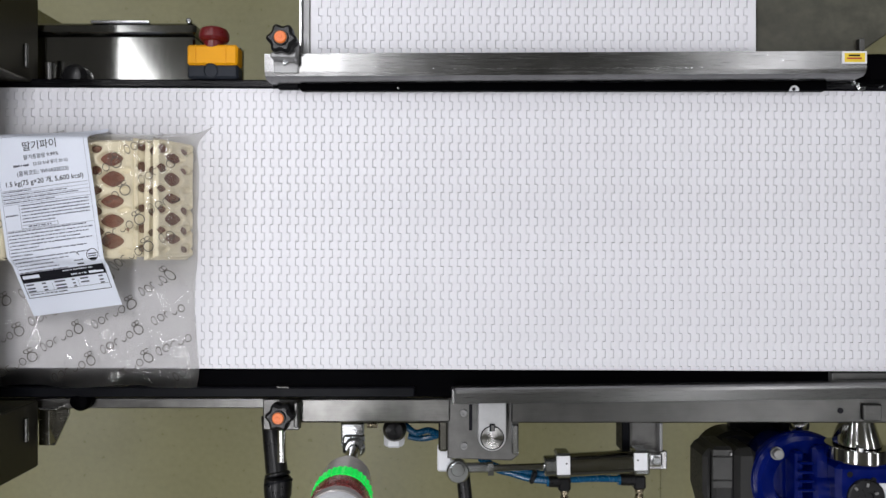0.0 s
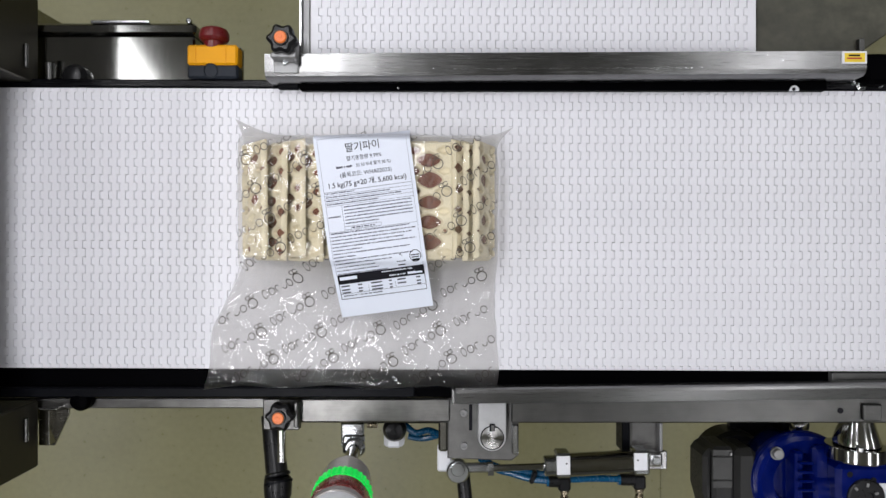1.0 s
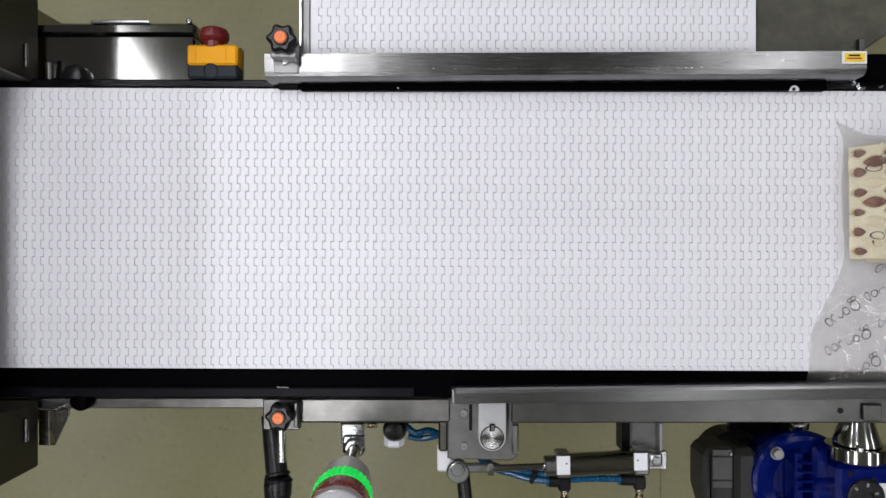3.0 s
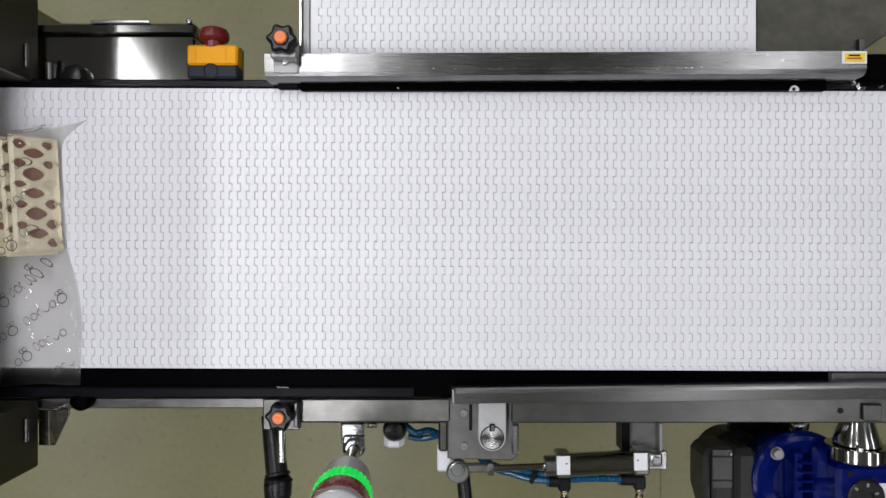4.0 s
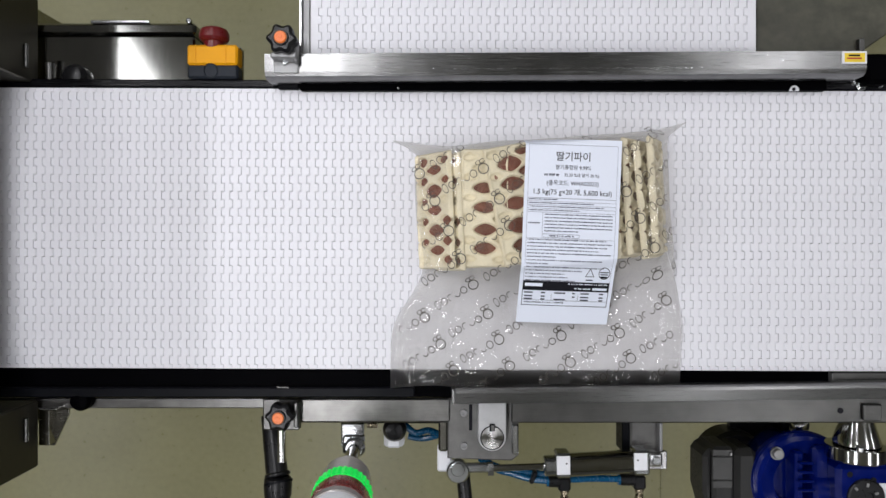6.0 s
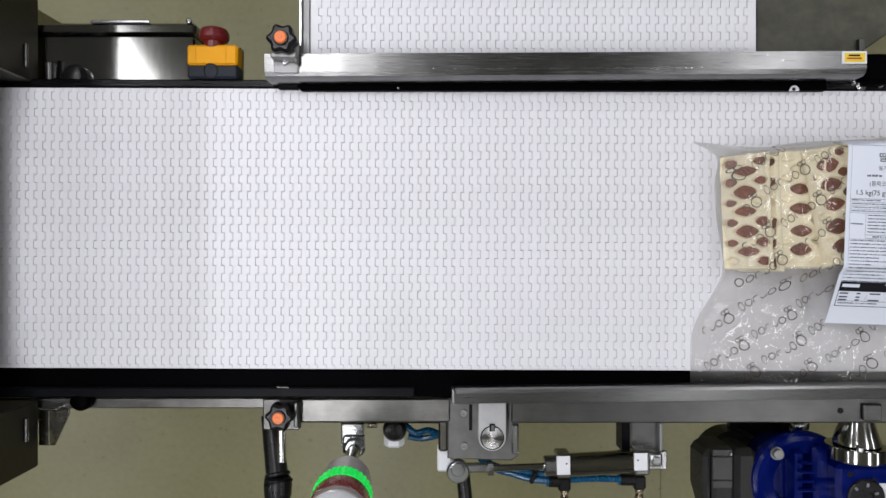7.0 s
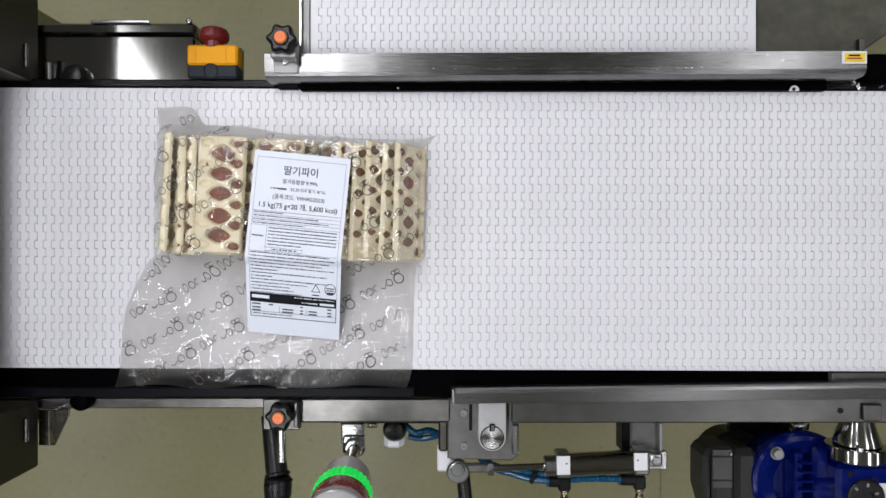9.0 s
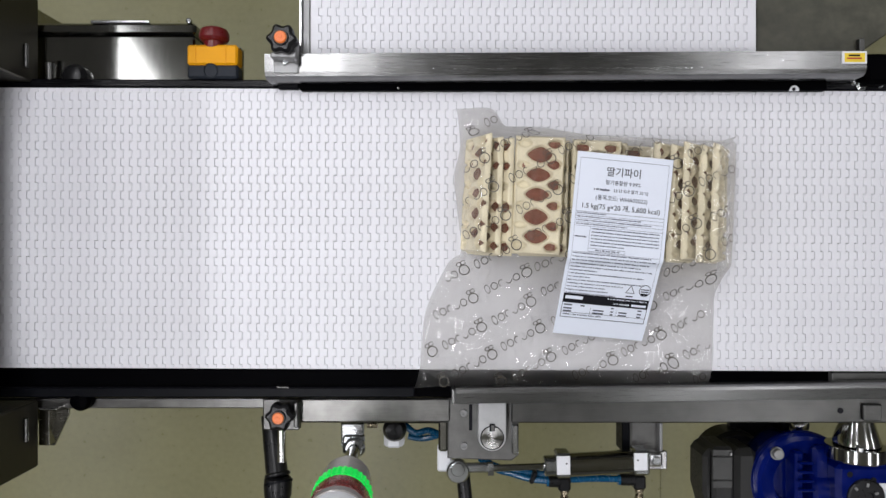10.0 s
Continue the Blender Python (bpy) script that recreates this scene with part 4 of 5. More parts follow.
def pastry_mesh(opened, seed):
    """A flat baked pastry; its slit top opens in lens-shaped holes over the filling.
    opened: how far the slits of the left, middle and right column gape, from 0 to 1."""
    nu, nv = 48, 104
    verts, faces = [], []
    rnd = random.Random(seed)
    slits = []
    for cu, a, b, n, wide in ((0.0, 0.0170, 0.0108, 5, opened[1]), (-0.0218, 0.0108, 0.0080, 6, opened[0]), (0.0218, 0.0108, 0.0080, 6, opened[2])):
        for k in range(n):
            gape = min(1.0, max(0.0, wide + rnd.uniform(-0.3, 0.3)))
            slits.append((cu + rnd.uniform(-0.0015, 0.0015), (k - (n - 1) / 2) * 0.0290 + rnd.uniform(-0.0015, 0.0015),
                          a * (0.85 + 0.15 * gape), b * (0.55 + 0.45 * gape) * rnd.uniform(0.88, 1.08), 0.0050 if gape < 0.3 else 0.0105))

    def height(u, v):
        z = 0.0009 * noise.noise(Vector((u * 90, v * 90, 3.1 + seed))) + 0.0012 * noise.noise(Vector((u * 30, v * 24, seed)))
        for cu, cv, a, b, deep in slits:
            d = (abs(u - cu) / a) ** 1.5 + (abs(v - cv) / b) ** 1.5
            if d < 1.35:
                z -= deep * sstep((1.35 - d) / 0.6)
        e = min(PIE_W / 2 - abs(u), PIE_L / 2 - abs(v))
        return z - 0.003 * (1 - sstep(e / 0.002)) + 0.0024 * sstep(1 - abs(e - 0.002) / 0.0022)

    for j in range(nv + 1):
        for i in range(nu + 1):
            u, v = (i / nu - 0.5) * PIE_W, (j / nv - 0.5) * PIE_L
            verts.append((u + 0.0008 * noise.noise(Vector((v * 60, 1, 2))), v, height(u, v)))
    w = nu + 1
    for j in range(nv):
        for i in range(nu):
            faces.append((j * w + i, j * w + i + 1, (j + 1) * w + i + 1, (j + 1) * w + i))
    edge = [i for i in range(w)] + [j * w + nu for j in range(1, nv + 1)] + [nv * w + i for i in range(nu - 1, -1, -1)] + [j * w for j in range(nv - 1, 0, -1)]
    last = edge
    for z, grow in ((-0.0045, 0.0010), (-0.0065, 0.0006), (-PIE_T, -0.002)):
        ring = []
        for e in edge:
            x, y, _ = verts[e]
            ring.append(len(verts))
            verts.append((x * (1 + grow / PIE_W * 2), y * (1 + grow / PIE_L * 2), z))
        for k in range(len(edge)):
            faces.append((last[k], ring[k], ring[(k + 1) % len(edge)], last[(k + 1) % len(edge)]))
        last = ring
    faces.append(tuple(last))
    me = bpy.data.meshes.new("crust")
    me.from_pydata(verts, [], faces)
    me.materials.append(M["crust"])
    me.polygons.foreach_set("use_smooth", [True] * len(me.polygons))
    return me


def filling_mesh():
    bm = B()
    bmesh.ops.create_grid(bm, x_segments=22, y_segments=48, size=0.5)
    for v in bm.verts:
        v.co = Vector((v.co.x * (PIE_W - 0.012), v.co.y * (PIE_L - 0.012), -0.0062 + 0.0012 * noise.noise(Vector((v.co.x * 9, v.co.y * 20, 7)))))
    me = bpy.data.meshes.new("filling")
    bm.to_mesh(me)
    bm.free()
    me.materials.append(M["jam"])
    me.polygons.foreach_set("use_smooth", [True] * len(me.polygons))
    return me


# well opened, half opened, nearly shut
CRUSTS = [pastry_mesh((0.55, 0.6, 0.55), 1), pastry_mesh((0.55, 0.6, 0.5), 2), pastry_mesh((0.0, 0.95, 0.45), 3), pastry_mesh((0.42, 0.4, 0.42), 4), pastry_mesh((0.0, 0.4, 0.0), 5)]
FILLING = filling_mesh()


def pastry(bag, x, y, z, ry, rz=0.0, crust=0):
    ob = new("pastry", CRUSTS[crust])
    ob.parent = bag
    ob.matrix_basis = pose(x, y, z, 0, ry, rz)
    jam = new("filling", FILLING)
    jam.parent = ob


def mesh_from(name, verts, faces, material, parent, label="", smooth=False):
    me = bpy.data.meshes.new(name)
    me.from_pydata(verts, [], faces)
    me.materials.append(M[material])
    if smooth:
        me.polygons.foreach_set("use_smooth", [True] * len(me.polygons))
    ob = new(name, me)
    ob.parent = parent
    if label:
        ob["label"] = label
    return ob


def text_points(text, size):
    """A flat mesh of the text, centred across."""
    cu = bpy.data.curves.new("text", "FONT")
    cu.body, cu.size, cu.align_x, cu.align_y = text, size, "CENTER", "CENTER"
    tmp = bpy.data.objects.new("text", cu)
    me = bpy.data.meshes.new_from_object(tmp)
    pts = [v.co.copy() for v in me.vertices]
    polys = [tuple(p.vertices) for p in me.polygons]
    bpy.data.objects.remove(tmp)
    bpy.data.meshes.remove(me)
    return pts, polys


def film_bag(sides, stack, label_at, seed, pies, label):
    """A clear bag on the belt: pastries inside, film over them, printed motifs and a paper label.
    sides: the outline as left and right edge, going up, then bottom and top edge, going right; stack: half sizes and height of the pile."""
    bag = thing("pastry_bag", label, "food bag", "bags on the belt")
    rnd = random.Random(seed)
    lx, ly, lrot = label_at
    wide, tall = 0.134, 0.262
    cr, sr = math.cos(radians(lrot)), math.sin(radians(lrot))
    sa, sb, sh, turn = stack
    ct, st = math.cos(radians(turn)), math.sin(radians(turn))
    for k, p in enumerate(pies):
        x, y, z, ry, rz = p[:5]
        pastry(bag, x * ct - y * st, x * st + y * ct, z, ry, rz + turn, p[5] if len(p) > 5 else 1)

    def drape(x, y):
        """The film's even height over pile and belt."""
        u, v = x * ct + y * st, -x * st + y * ct
        f = sstep((sa + 0.028 - abs(u)) / 0.034)
        g = sstep((v + sb + 0.05) / 0.055) if v < 0 else sstep((sb + 0.021 - v) / 0.024)
        return 0.0035 + (sh - 0.0035) * f * g

    def paper_height(x, y):
        """The stiff label bridges the drop at the pile's edge."""
        u, v = x * ct + y * st, -x * st + y * ct
        f = sstep((sa + 0.028 - abs(u)) / 0.034)
        return max(drape(x, y), 0.0035 + (sh - 0.0035) * f * min(1.0, max(0.0, (v + sb + 0.125) / 0.14)) ** 0.85 * sstep((sb + 0.021 - v) / 0.024))

    def crumple(x, y):
        p = Vector((x, y, seed * 3.7))
        loose = 1 - sstep((drape(x, y) - 0.02) / 0.03)
        patch = sstep((noise.noise(p * 8 + Vector((3, 8, 1))) + 0.2) / 0.6)
        warp = p + 0.012 * Vector((noise.noise(p * 20), noise.noise(p * 20 + Vector((9, 4, 1))), 0))
        d, _ = noise.voronoi(Vector((warp.x * 17 + warp.y * 8, warp.y * 24 - warp.x * 7, seed * 2.3)))
        d2, _ = noise.voronoi(Vector((warp.x * 48, warp.y * 40, seed * 5.1)))
        fold = sum(k * (1 - abs(noise.noise(q))) ** 7 for k, q in (
            (0.0075, Vector((x * 3 + y * 10, y * 7 - x * 2, seed * 1.7))), (0.0045, Vector((x * 6 - y * 7, y * 13 + x * 4, seed * 4.1)))))
        big = abs(noise.noise(p * 9)) * 0.006 + (d[1] - d[0]) * 0.004 + patch * (d2[1] - d2[0]) * 0.0018 + fold
        creases = (1 - abs(noise.noise(Vector((x * 12 + y * 8, y * 19 - x * 5, seed))))) ** 9 * 0.003
        small = patch * noise.noise(p * 80) * 0.0004
        tight = noise.noise(Vector((x * 40, y * 14, seed))) * 0.0014
        yy, uu = -(x - lx) * sr + (y - ly) * cr, (x - lx) * cr + (y - ly) * sr
        loose *= 1 - 0.9 * sstep((0.09 - abs(uu)) / 0.02) * sstep((0.15 - abs(yy)) / 0.02)
        return loose * (big + creases + small) + (1 - loose) * (tight + small * 0.8)

    # film
    def along(line, t):
        """A smooth line through the points, even in its length."""
        pts = [Vector((*p, 0)) for p in line]
        run = [0.0]
        for p, q in zip(pts, pts[1:]):
            run.append(run[-1] + (q - p).length)
        d = t * run[-1]
        k = min(max(k for k in range(len(run)) if run[k] <= d + 1e-9), len(pts) - 2)
        f = (d - run[k]) / (run[k + 1] - run[k])
        p0, p1, p2, p3 = pts[max(k - 1, 0)], pts[k], pts[k + 1], pts[min(k + 2, len(pts) - 1)]
        return 0.5 * (2 * p1 + (p2 - p0) * f + (2 * p0 - 5 * p1 + 4 * p2 - p3) * f * f + (3 * p1 - p0 - 3 * p2 + p3) * f ** 3)

    def outline_grid(nu, nv):
        le, ri, bo, to = sides
        lefts, rights = [along(le, j / nv) for j in range(nv + 1)], [along(ri, j / nv) for j in range(nv + 1)]
        lows, highs = [along(bo, i / nu) for i in range(nu + 1)], [along(to, i / nu) for i in range(nu + 1)]
        out = []
        for j in range(nv + 1):
            for i in range(nu + 1):
                s, t = i / nu, j / nv
                p = lefts[j] * (1 - s) + rights[j] * s + lows[i] * (1 - t) + highs[i] * t
                p -= (lows[0] * (1 - s) + lows[-1] * s) * (1 - t) + (highs[0] * (1 - s) + highs[-1] * s) * t
                out.append((p.x, p.y, min(s, 1 - s, t, 1 - t)))
        return out

    nu, nv = 190, 180
    verts, faces = [], []
    for gx, gy, edge in outline_grid(nu, nv):
        wob = 0.003 * (1 - sstep(edge / 0.05))
        x = gx + wob * noise.noise(Vector((gy * 30, gx * 12, seed)))
        y = gy + wob * noise.noise(Vector((gx * 30, gy * 12, seed + 9)))
        inner = sstep(edge / 0.025)
        ripple = 0.0022 * (1 - inner) * (0.5 + noise.noise(Vector((gx * 45, gy * 45, seed + 4))))
        verts.append((x, y, 0.0022 + (drape(x, y) - 0.0022 + crumple(x, y)) * inner + ripple))
    w = nu + 1
    for j in range(nv):
        for i in range(nu):
            faces.append((j * w + i, j * w + i + 1, (j + 1) * w + i + 1, (j + 1) * w + i))
    mesh_from("film", verts, faces, "film", bag, "crinkled clear plastic film", True)
    m = 40
    verts = [(x, y, 0.0012) for x, y, _ in outline_grid(m, m)]
    faces = []
    for j in range(m):
        for i in range(m):
            a = j * (m + 1) + i
            faces.append((a, a + m + 1, a + m + 2, a + 1))
    mesh_from("film_underside", verts, faces, "film_flat", bag, "clear film lying flat on the belt", True)
    ring = list(sides[2]) + list(sides[1])[1:] + list(sides[3])[::-1][1:] + list(sides[0])[::-1][1:-1]

    # printed motifs: plain arcs and rings in slanted rows
    verts, faces = [], []

    def inside(x, y):
        odd = False
        for (ax, ay), (bx, by) in zip(ring, ring[1:] + ring[:1]):
            if (ay > y) != (by > y) and x < ax + (y - ay) / (by - ay) * (bx - ax):
                odd = not odd
            along_edge = max(0.0, min(1.0, ((x - ax) * (bx - ax) + (y - ay) * (by - ay)) / ((bx - ax) ** 2 + (by - ay) ** 2)))
            if math.hypot(x - ax - along_edge * (bx - ax), y - ay - along_edge * (by - ay)) < 0.008:
                return False
        return odd

    def stroke(cx, cy, r, a0, a1, wide, ang, sx=1.0):
        n = 14
        o = len(verts)
        ca, sa_ = math.cos(ang), math.sin(ang)
        for k in range(n + 1):
            a = a0 + (a1 - a0) * k / n
            for rr in (r - wide / 2, r + wide / 2):
                lx, ly = sx * rr * math.cos(a), rr * math.sin(a)
                x, y = cx + lx * ca - ly * sa_, cy + lx * sa_ + ly * ca
                verts.append((x, y, drape(x, y) + crumple(x, y) + 0.0005))
        for k in range(n):
            a = o + 2 * k
            faces.append((a, a + 1, a + 3, a + 2))

    ang0 = radians(27 + turn)
    for row in range(-9, 10):
        for col in range(-5, 6):
            bx = col * 0.0895 - row * 0.0165 + rnd.uniform(-0.003, 0.003)
            by = row * 0.041 + rnd.uniform(-0.003, 0.003)
            bx, by = bx * ct - by * st, bx * st + by * ct
            ang = ang0 + rnd.uniform(-0.06, 0.06)
            dx, dy = math.cos(ang), math.sin(ang)
            for k in range(5):
                px, py = bx + dx * (k - 3.0) * 0.0112, by + dy * (k - 3.0) * 0.0112
                if inside(px, py):
                    if k == 0:
                        stroke(px, py, 0.0066, 0.0, 6.2832, 0.0013, ang, 0.55)
                    elif k in (1, 4):
                        stroke(px, py, 0.0053, 0.0, 6.2832, 0.0012, ang, 0.9)
                    else:
                        stroke(px, py, 0.0050, (0.9, 3.4)[k - 2], (4.1, 6.2)[k - 2], 0.0012, ang, 0.8)
            px, py = bx + dx * 0.0270, by + dy * 0.0270
            if inside(px, py):
                stroke(px, py, 0.0072, 0, 6.2832, 0.0014, ang)
                for q in (-1, 1):
                    stroke(px - dy * 0.0105 + dx * q * 0.003, py + dx * 0.0105 + dy * q * 0.003, 0.0028, 0.3, 5.9, 0.0010, ang, 1.3)
    tagged(mesh_from("film_print", verts, faces, "film_ink", bag, "grey-brown slanted printed motifs"), kind="stuff")

    # paper label

    def on_label(u, v, lift):
        """From label coordinates (across from the middle, down from the top) to the bag."""
        yy = tall / 2 - v * 1.05
        x, y = lx + u * cr - yy * sr, ly + u * sr + yy * cr
        return (x, y, paper_height(x, y) + 0.0036 + 0.0009 * math.sin(u * 40 + seed) * sstep(v / 0.1) + lift)

    verts, faces = [], []
    n, m = 24, 90
    for lift in (0.0, -0.0005):
        for j in range(m + 1):
            for i in range(n + 1):
                verts.append(on_label((i / n - 0.5) * wide, j / m * tall / 1.05, lift))
    w = n + 1
    for j in range(m):
        for i in range(n):
            a = j * w + i
            faces.append((a, a + w, a + w + 1, a + 1))
            a += w * (m + 1)
            faces.append((a, a + 1, a + w + 1, a + w))
    paper = mesh_from("label", verts, faces, "paper", bag, "white printed paper label", True)

    def bars(name, rects, material, lift=0.0006, note=""):
        verts, faces = [], []
        for u0, v0, u1, v1 in rects:
            n = max(1, int((u1 - u0) / 0.012))
            q = max(1, int((v1 - v0) / 0.007))
            o = len(verts)
            for j in range(q + 1):
                for i in range(n + 1):
                    verts.append(on_label(u0 + (u1 - u0) * i / n, v0 + (v1 - v0) * j / q, lift))
            for j in range(q):
                for i in range(n):
                    a = o + j * (n + 1) + i
                    faces.append((a, a + n + 1, a + n + 2, a + 1))
        ob = mesh_from(name, verts, faces, material, paper, note)
        return tagged(ob, kind="stuff") if len(rects) > 1 else ob

    def words(text, u, v, size, material="ink"):
        pts, polys = text_points(text, size)
        mesh_from("lettering", [on_label(u + p.x, v - p.y, 0.0007) for p in pts], polys, material, paper)

    words("\ub538\uae30\ud30c\uc774", 0.0, 0.0245, 0.0135)
    words("1.5 kg(75 g\u00d720 \uac1c, 5,600 kcal)", 0.0, 0.0715, 0.0092)
    words("\ub538\uae30\ucd1d\ud568\ub7c9 9.99%", 0.0, 0.0385, 0.0068, "grey_ink")
    words("33.33 %\ub0b4 \ub538\uae30 30 %)", 0.012, 0.0485, 0.0056, "grey_ink")
    words("(\ud488\ubaa9\ucf54\ub4dc: WHA02023)", 0.0, 0.0595, 0.0075, "grey_ink")

    def run(u0, u1, v, h, gap=0.0012):
        """A line of small print: words as short bars."""
        out, u = [], u0
        while u < u1:
            n = rnd.uniform(0.0008, 0.0019)
            low = rnd.uniform(0.0, 0.25) * h
            out.append((u, v + low, min(u + n, u1), v + h - rnd.uniform(0.0, 0.2) * h))
            u += n + (gap * 1.6 if rnd.random() < 0.25 else 0.0004)
        return out

    small = run(-0.040, -0.018, 0.0468, 0.0032)
    rules = [(-0.062, 0.008, 0.062, 0.0084), (-0.062, 0.008, -0.0617, 0.2235), (0.0617, 0.008, 0.062, 0.2235)]
    v = 0.0805
    rules.append((-0.062, v - 0.0012, 0.062, v - 0.0008))
    for k in range(4):
        small += run(-0.060, (-0.02, 0.03, 0.045, 0.012)[k], v, 0.0017, 0.0008)
        rules.append((-0.062, v + 0.0033, 0.062, v + 0.0036))
        v += 0.0048
    rules.append((-0.040, v - 0.001, -0.0397, v + 0.027))
    small += run(-0.060, -0.043, v + 0.012, 0.0022, 0.0006)
    for k in range(6):
        small += run(-0.037, 0.058 if k < 5 else 0.01, v + 0.0006, 0.0018, 0.0006)
        v += 0.0044
    rules += [(-0.04, v + 0.001, 0.012, v + 0.0014), (-0.04, v + 0.0054, 0.012, v + 0.0058), (0.0117, v + 0.001, 0.012, v + 0.0058), (-0.04, v + 0.001, -0.0397, v + 0.0058)]
    small += run(-0.03, 0.004, v + 0.0023, 0.0022)
    v += 0.0075
    rules.append((-0.062, v - 0.0006, 0.062, v - 0.0003))
    for k in range(13):
        end = (0.05, 0.058, 0.052, 0.04, 0.057, -0.02, 0.047, -0.03, 0.05, 0.02, -0.005, 0.0, 0.012)[k]
        small += run(-0.060, end, v + 0.0004, 0.0018, 0.0009)
        v += 0.00455
    bars("fine_print", small, "faint_ink")
    bars("ruling", rules, "grey_ink")
    bars("black_band", [(-0.062, 0.1905, 0.062, 0.2035)], "ink", 0.0006, "black band")
    bars("band_print", [(-0.059, 0.1935, -0.034, 0.198)] + run(0.002, 0.059, 0.1925, 0.0018) + run(0.012, 0.035, 0.1985, 0.0022) + [(0.038, 0.198, 0.059, 0.2012)], "paper", 0.0011)
    table = [(-0.062, 0.2035, -0.0612, 0.2245), (0.0612, 0.2035, 0.062, 0.2245), (-0.062, 0.2238, 0.062, 0.2246), (-0.062, 0.2168, 0.062, 0.2172),
             (-0.02, 0.208, -0.0197, 0.2168), (0.0185, 0.208, 0.0188, 0.2168)]
    bars("table_lines", table, "ink")
    cells = []
    for v0 in (0.2055, 0.2105, 0.2145):
        for u0, u1 in ((-0.059, -0.047), (-0.035, -0.029), (-0.016, 0.0), (0.01, 0.014), (0.022, 0.034), (0.049, 0.055)):
            if rnd.random() < 0.8:
                cells.append((u0, v0, u1, v0 + 0.0019))
    bars("table_print", cells + run(-0.058, -0.002, 0.219, 0.002), "grey_ink")

    # recycling sign and round seal
    def loop(u, v, r, wide_, n, start=0.0, name="seal"):
        verts, faces = [], []
        for k in range(n):
            a = 2 * math.pi * k / n + start
            for rr in (r - wide_, r):
                verts.append(on_label(u + rr * math.cos(a), v - rr * math.sin(a), 0.0005))
        for k in range(n):
            a, b = 2 * k, 2 * ((k + 1) % n)
            faces.append((a, a + 1, b + 1, b))
        mesh_from(name, verts, faces, "ink", paper)

    loop(0.032, 0.179, 0.0078, 0.0017, 3, math.pi / 2, "recycling_mark")
    loop(0.0525, 0.1775, 0.0082, 0.0009, 28)
    bars("mark_print", [(0.0465, 0.1755, 0.0585, 0.1768), (0.047, 0.1785, 0.058, 0.1798), (0.0475, 0.1815, 0.0575, 0.1843), (0.027, 0.1865, 0.037, 0.188)], "ink")
    return bag


def shingle(rim, deg, y=0.0, turn=0.0, crust=0):
    """A pastry leaning on the next one, its upper long edge over x = rim; the slit side looks outwards."""
    s, c = abs(math.sin(radians(deg))), math.cos(radians(deg))
    return (rim + math.copysign(PIE_W / 2 * c, deg), y, max(0.064 - PIE_W / 2 * s, 0.004 + PIE_W / 2 * s + PIE_T * c), deg, turn, crust)


# the lower layer lies flat under every pile
BASE = [(-0.072, 0.002, 0.0152, 0, 0.5), (0.0, -0.001, 0.0152, 0, 0), (0.072, 0.001, 0.0152, 0, -0.5)]
bag_a = film_bag(([(-0.252, -0.281), (-0.243, -0.249), (-0.239, -0.195), (-0.22, -0.152), (-0.192, -0.089), (-0.193, -0.027), (-0.195, 0.032), (-0.193, 0.092), (-0.204, 0.124)],
                  [(0.188, -0.279), (0.192, -0.249), (0.186, -0.184), (0.185, -0.13), (0.189, -0.081), (0.189, -0.022), (0.191, 0.043), (0.189, 0.086), (0.211, 0.113)],
                  [(-0.252, -0.281), (-0.193, -0.276), (-0.128, -0.279), (-0.063, -0.275), (0.012, -0.28), (0.088, -0.275), (0.142, -0.279), (0.188, -0.279)],
                  [(-0.204, 0.124), (-0.169, 0.108), (-0.128, 0.099), (-0.063, 0.098), (0.012, 0.101), (0.088, 0.099), (0.153, 0.098), (0.185, 0.102), (0.211, 0.113)]),
                 (0.180, 0.086, 0.071, 0), (0.009, -0.031, 8), 1,
                 BASE + [shingle(-0.147, -50, 0.001, 0.8, 3), shingle(-0.118, -41, -0.003, -0.6), shingle(-0.092, -38, 0.002, 0.5, 3),
                         shingle(-0.066, -36, -0.004, 0, 3), shingle(-0.038, -34, 0, 0, 3), shingle(-0.010, -32, 0, 0, 3),
                         (0.087, -0.002, 0.0625, 2, 180.6, 2), (0.066, 0.002, 0.045, 0, 1), (0.060, 0, 0.030, 0, 0), (0.020, 0.0, 0.045, 0, 0),
                         shingle(0.124, 46, 0.002, 0.7, 3), shingle(0.141, 56, -0.003, -0.5), shingle(0.156, 66, 0.001, 0, 0)],
                 "clear bag of lattice pastries with tilted white label")
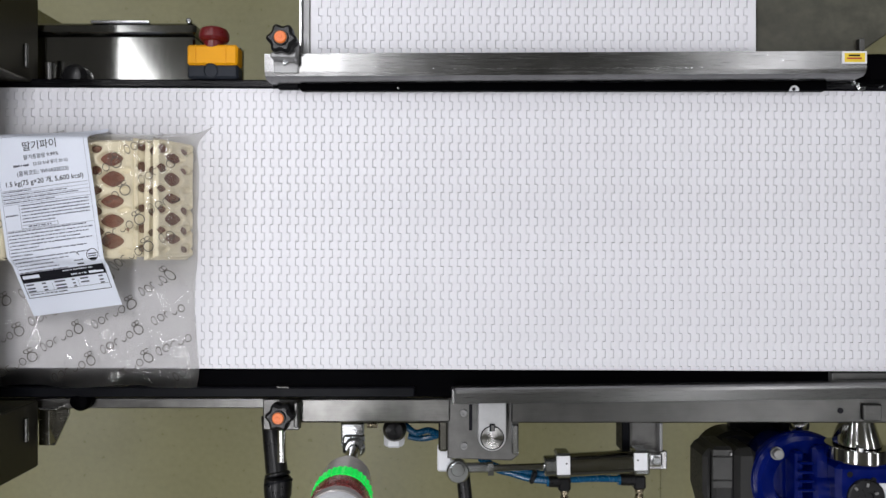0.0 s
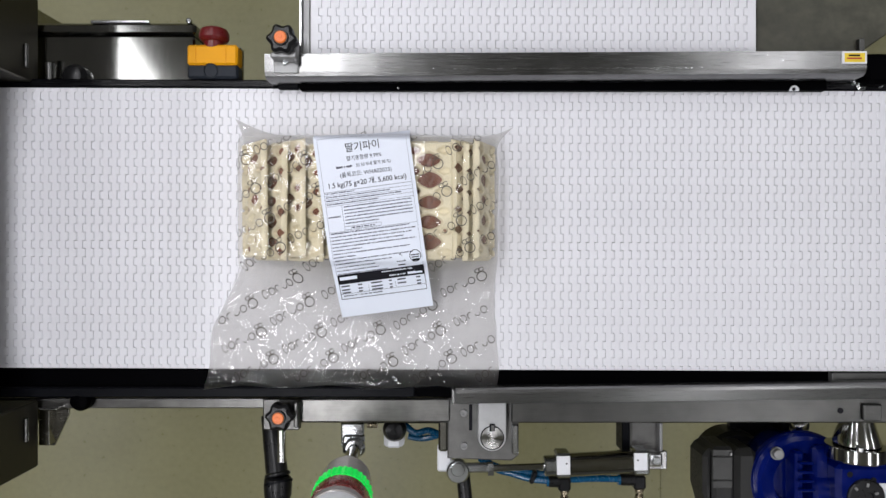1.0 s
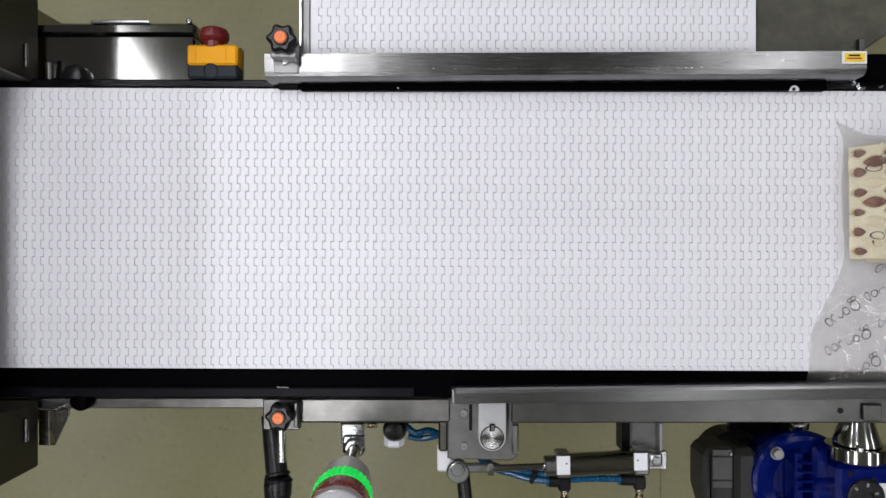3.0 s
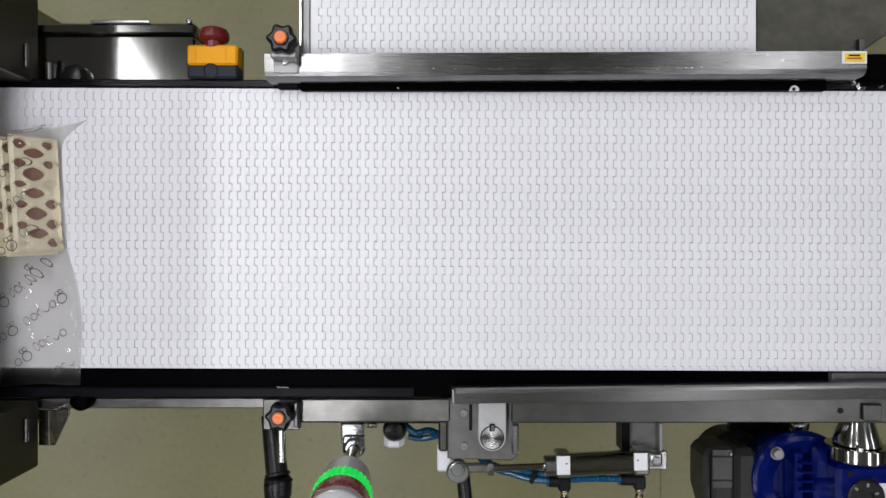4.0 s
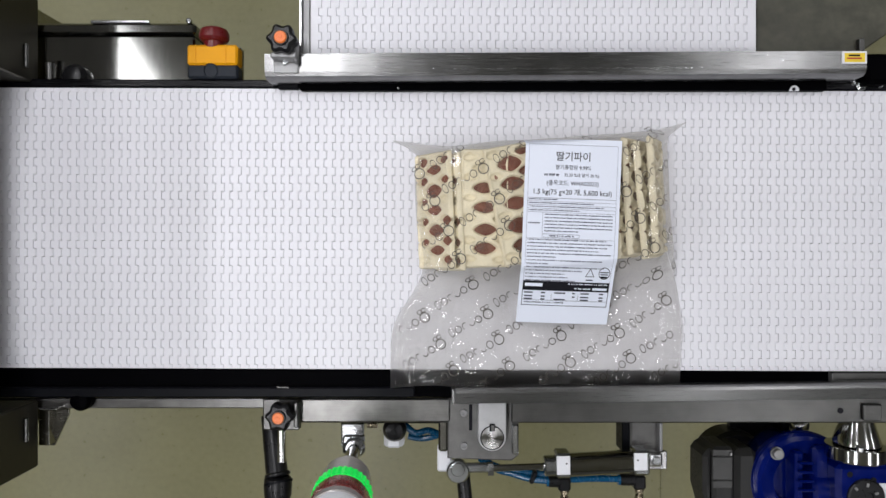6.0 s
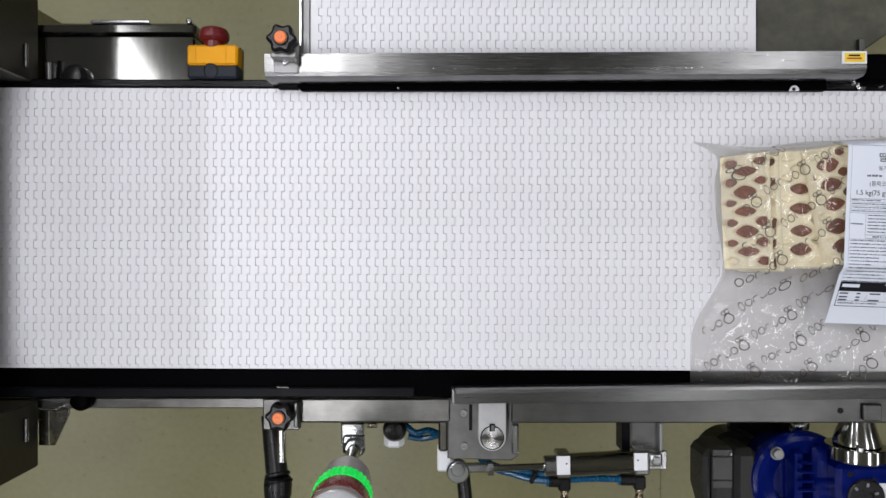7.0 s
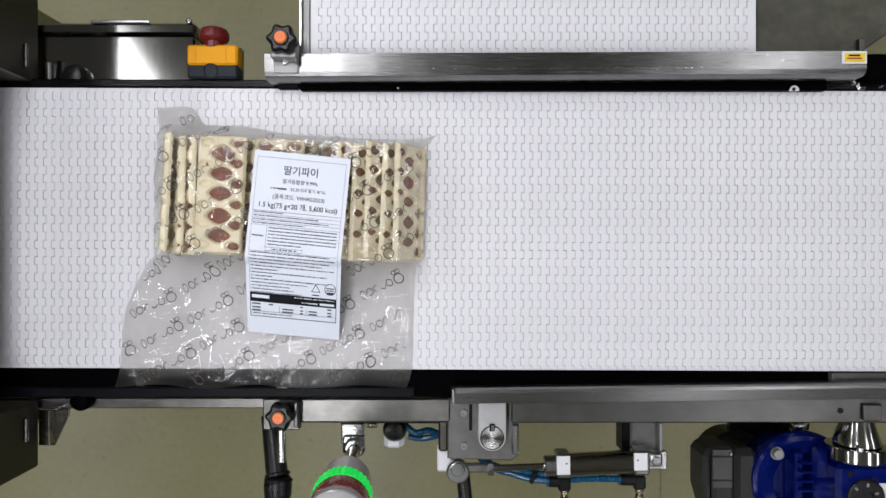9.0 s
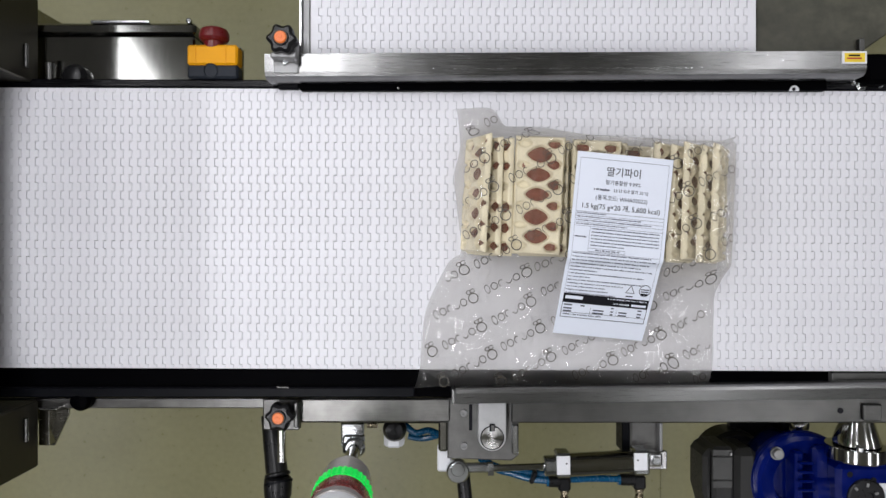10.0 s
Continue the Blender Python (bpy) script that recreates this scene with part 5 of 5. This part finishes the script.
bag_b = film_bag(([(-0.221, -0.273), (-0.221, -0.222), (-0.219, -0.189), (-0.207, -0.16), (-0.18, -0.114), (-0.173, -0.081), (-0.182, -0.022), (-0.186, 0.032), (-0.183, 0.075), (-0.22, 0.099)],
                  [(0.213, -0.27), (0.215, -0.216), (0.215, -0.168), (0.207, -0.114), (0.192, -0.065), (0.183, -0.006), (0.184, 0.054), (0.188, 0.097), (0.222, 0.128)],
                  [(-0.221, -0.273), (-0.161, -0.269), (-0.085, -0.274), (-0.009, -0.269), (0.066, -0.274), (0.153, -0.269), (0.213, -0.27)],
                  [(-0.22, 0.099), (-0.177, 0.093), (-0.134, 0.087), (-0.085, 0.094), (-0.042, 0.099), (0.028, 0.102), (0.099, 0.107), (0.153, 0.112), (0.188, 0.118), (0.222, 0.128)]),
                 (0.176, 0.086, 0.071, 4), (0.035, -0.041, -2), 2,
                 BASE + [shingle(-0.133, -44, 0.002, -1.5), shingle(-0.121, -56, -0.002, -1.0),
                         (-0.084, 0.0, 0.060, 0, -4, 4), (-0.038, 0.003, 0.0665, 4, 7, 2), (-0.08, 0, 0.045, 0, 0), (-0.06, 0, 0.030, 0, 1),
                         (0.03, 0, 0.060, 0, 1), (0.02, 0, 0.045, 0, 0), (0.03, 0, 0.030, 0, -1),
                         shingle(0.086, 48, 0.002, -1), shingle(0.103, 50, -0.001, -1.2), shingle(0.119, 50, 0.003, -0.6),
                         shingle(0.138, 54, -0.003, 0.8), shingle(0.155, 62, 0.002, -0.6)],
                 "clear bag of lattice pastries with upright white label")
bag_c = film_bag(([(-0.27, -0.28), (-0.262, -0.25), (-0.259, -0.202), (-0.25, -0.153), (-0.219, -0.091), (-0.201, -0.075), (-0.207, -0.013), (-0.211, 0.041), (-0.203, 0.085), (-0.208, 0.139)],
                  [(0.168, -0.28), (0.176, -0.25), (0.178, -0.186), (0.18, -0.121), (0.184, -0.083), (0.188, -0.013), (0.19, 0.041), (0.192, 0.077), (0.212, 0.1)],
                  [(-0.27, -0.28), (-0.203, -0.276), (-0.132, -0.282), (-0.057, -0.276), (0.014, -0.281), (0.095, -0.276), (0.168, -0.28)],
                  [(-0.208, 0.139), (-0.157, 0.14), (-0.139, 0.116), (-0.122, 0.113), (-0.073, 0.111), (-0.008, 0.1), (0.068, 0.093), (0.132, 0.088), (0.176, 0.089), (0.212, 0.1)]),
                 (0.182, 0.086, 0.071, -2), (0.014, -0.070, -5.5), 3,
                 BASE + [shingle(-0.170, -66, 0.003, -1), shingle(-0.150, -52, -0.001, 0.4), shingle(-0.134, -44, -0.002, 0.8),
                         (-0.094, 0.002, 0.062, -3, -0.8, 2), (-0.082, 0, 0.045, 0, 1), (-0.08, 0, 0.030, 0, 0), (-0.012, 0, 0.0605, 2, 0),
                         (0.0, 0, 0.045, 0, 0), (0.0, 0, 0.030, 0, 0),
                         shingle(0.074, 42, 0.001, 0.6), shingle(0.096, 44, -0.002, -0.7), shingle(0.116, 46, 0.003, 0.4),
                         shingle(0.139, 48, -0.001, -0.5), shingle(0.158, 58, 0.002, 0.8)],
                 "clear bag of lattice pastries, corner crumpled, label tilted")

# when each bag's middle passes x = 0, and its distance from the middle line
BAGS = ((bag_a, 1.238, 0.0695), (bag_b, 5.682, 0.064), (bag_c, 9.493, 0.071))


def motions():
    for ob, t0, y in BAGS:
        rows = []
        for k in range(11):
            x = SPEED * (k - t0)
            rows.append((float(k), pose(x, y - x * math.tan(radians(0.2)), 0.9004, 0, 0, -0.2)))
        walk(ob, rows)
    last = 300
    for k, ob in enumerate(links):
        def at(f):
            return link_pose(k * PITCH + LINK_PHASE + SPEED * f / FPS)
        side = [at(f)[0] for f in range(-3, last + 4)]
        rows = []
        for f in range(last + 1):
            near_turn = f % 12 == 0 or any(side[f + 3 + d] in (1, 3) or side[f + 3 + d] != side[f + 3] for d in (-3, -2, -1, 0, 1, 2, 3))
            if f in (0, last) or near_turn:
                rows.append((f / FPS, at(f)[1]))
        walk(ob, rows)


LINK_PHASE = 0.0
motions()
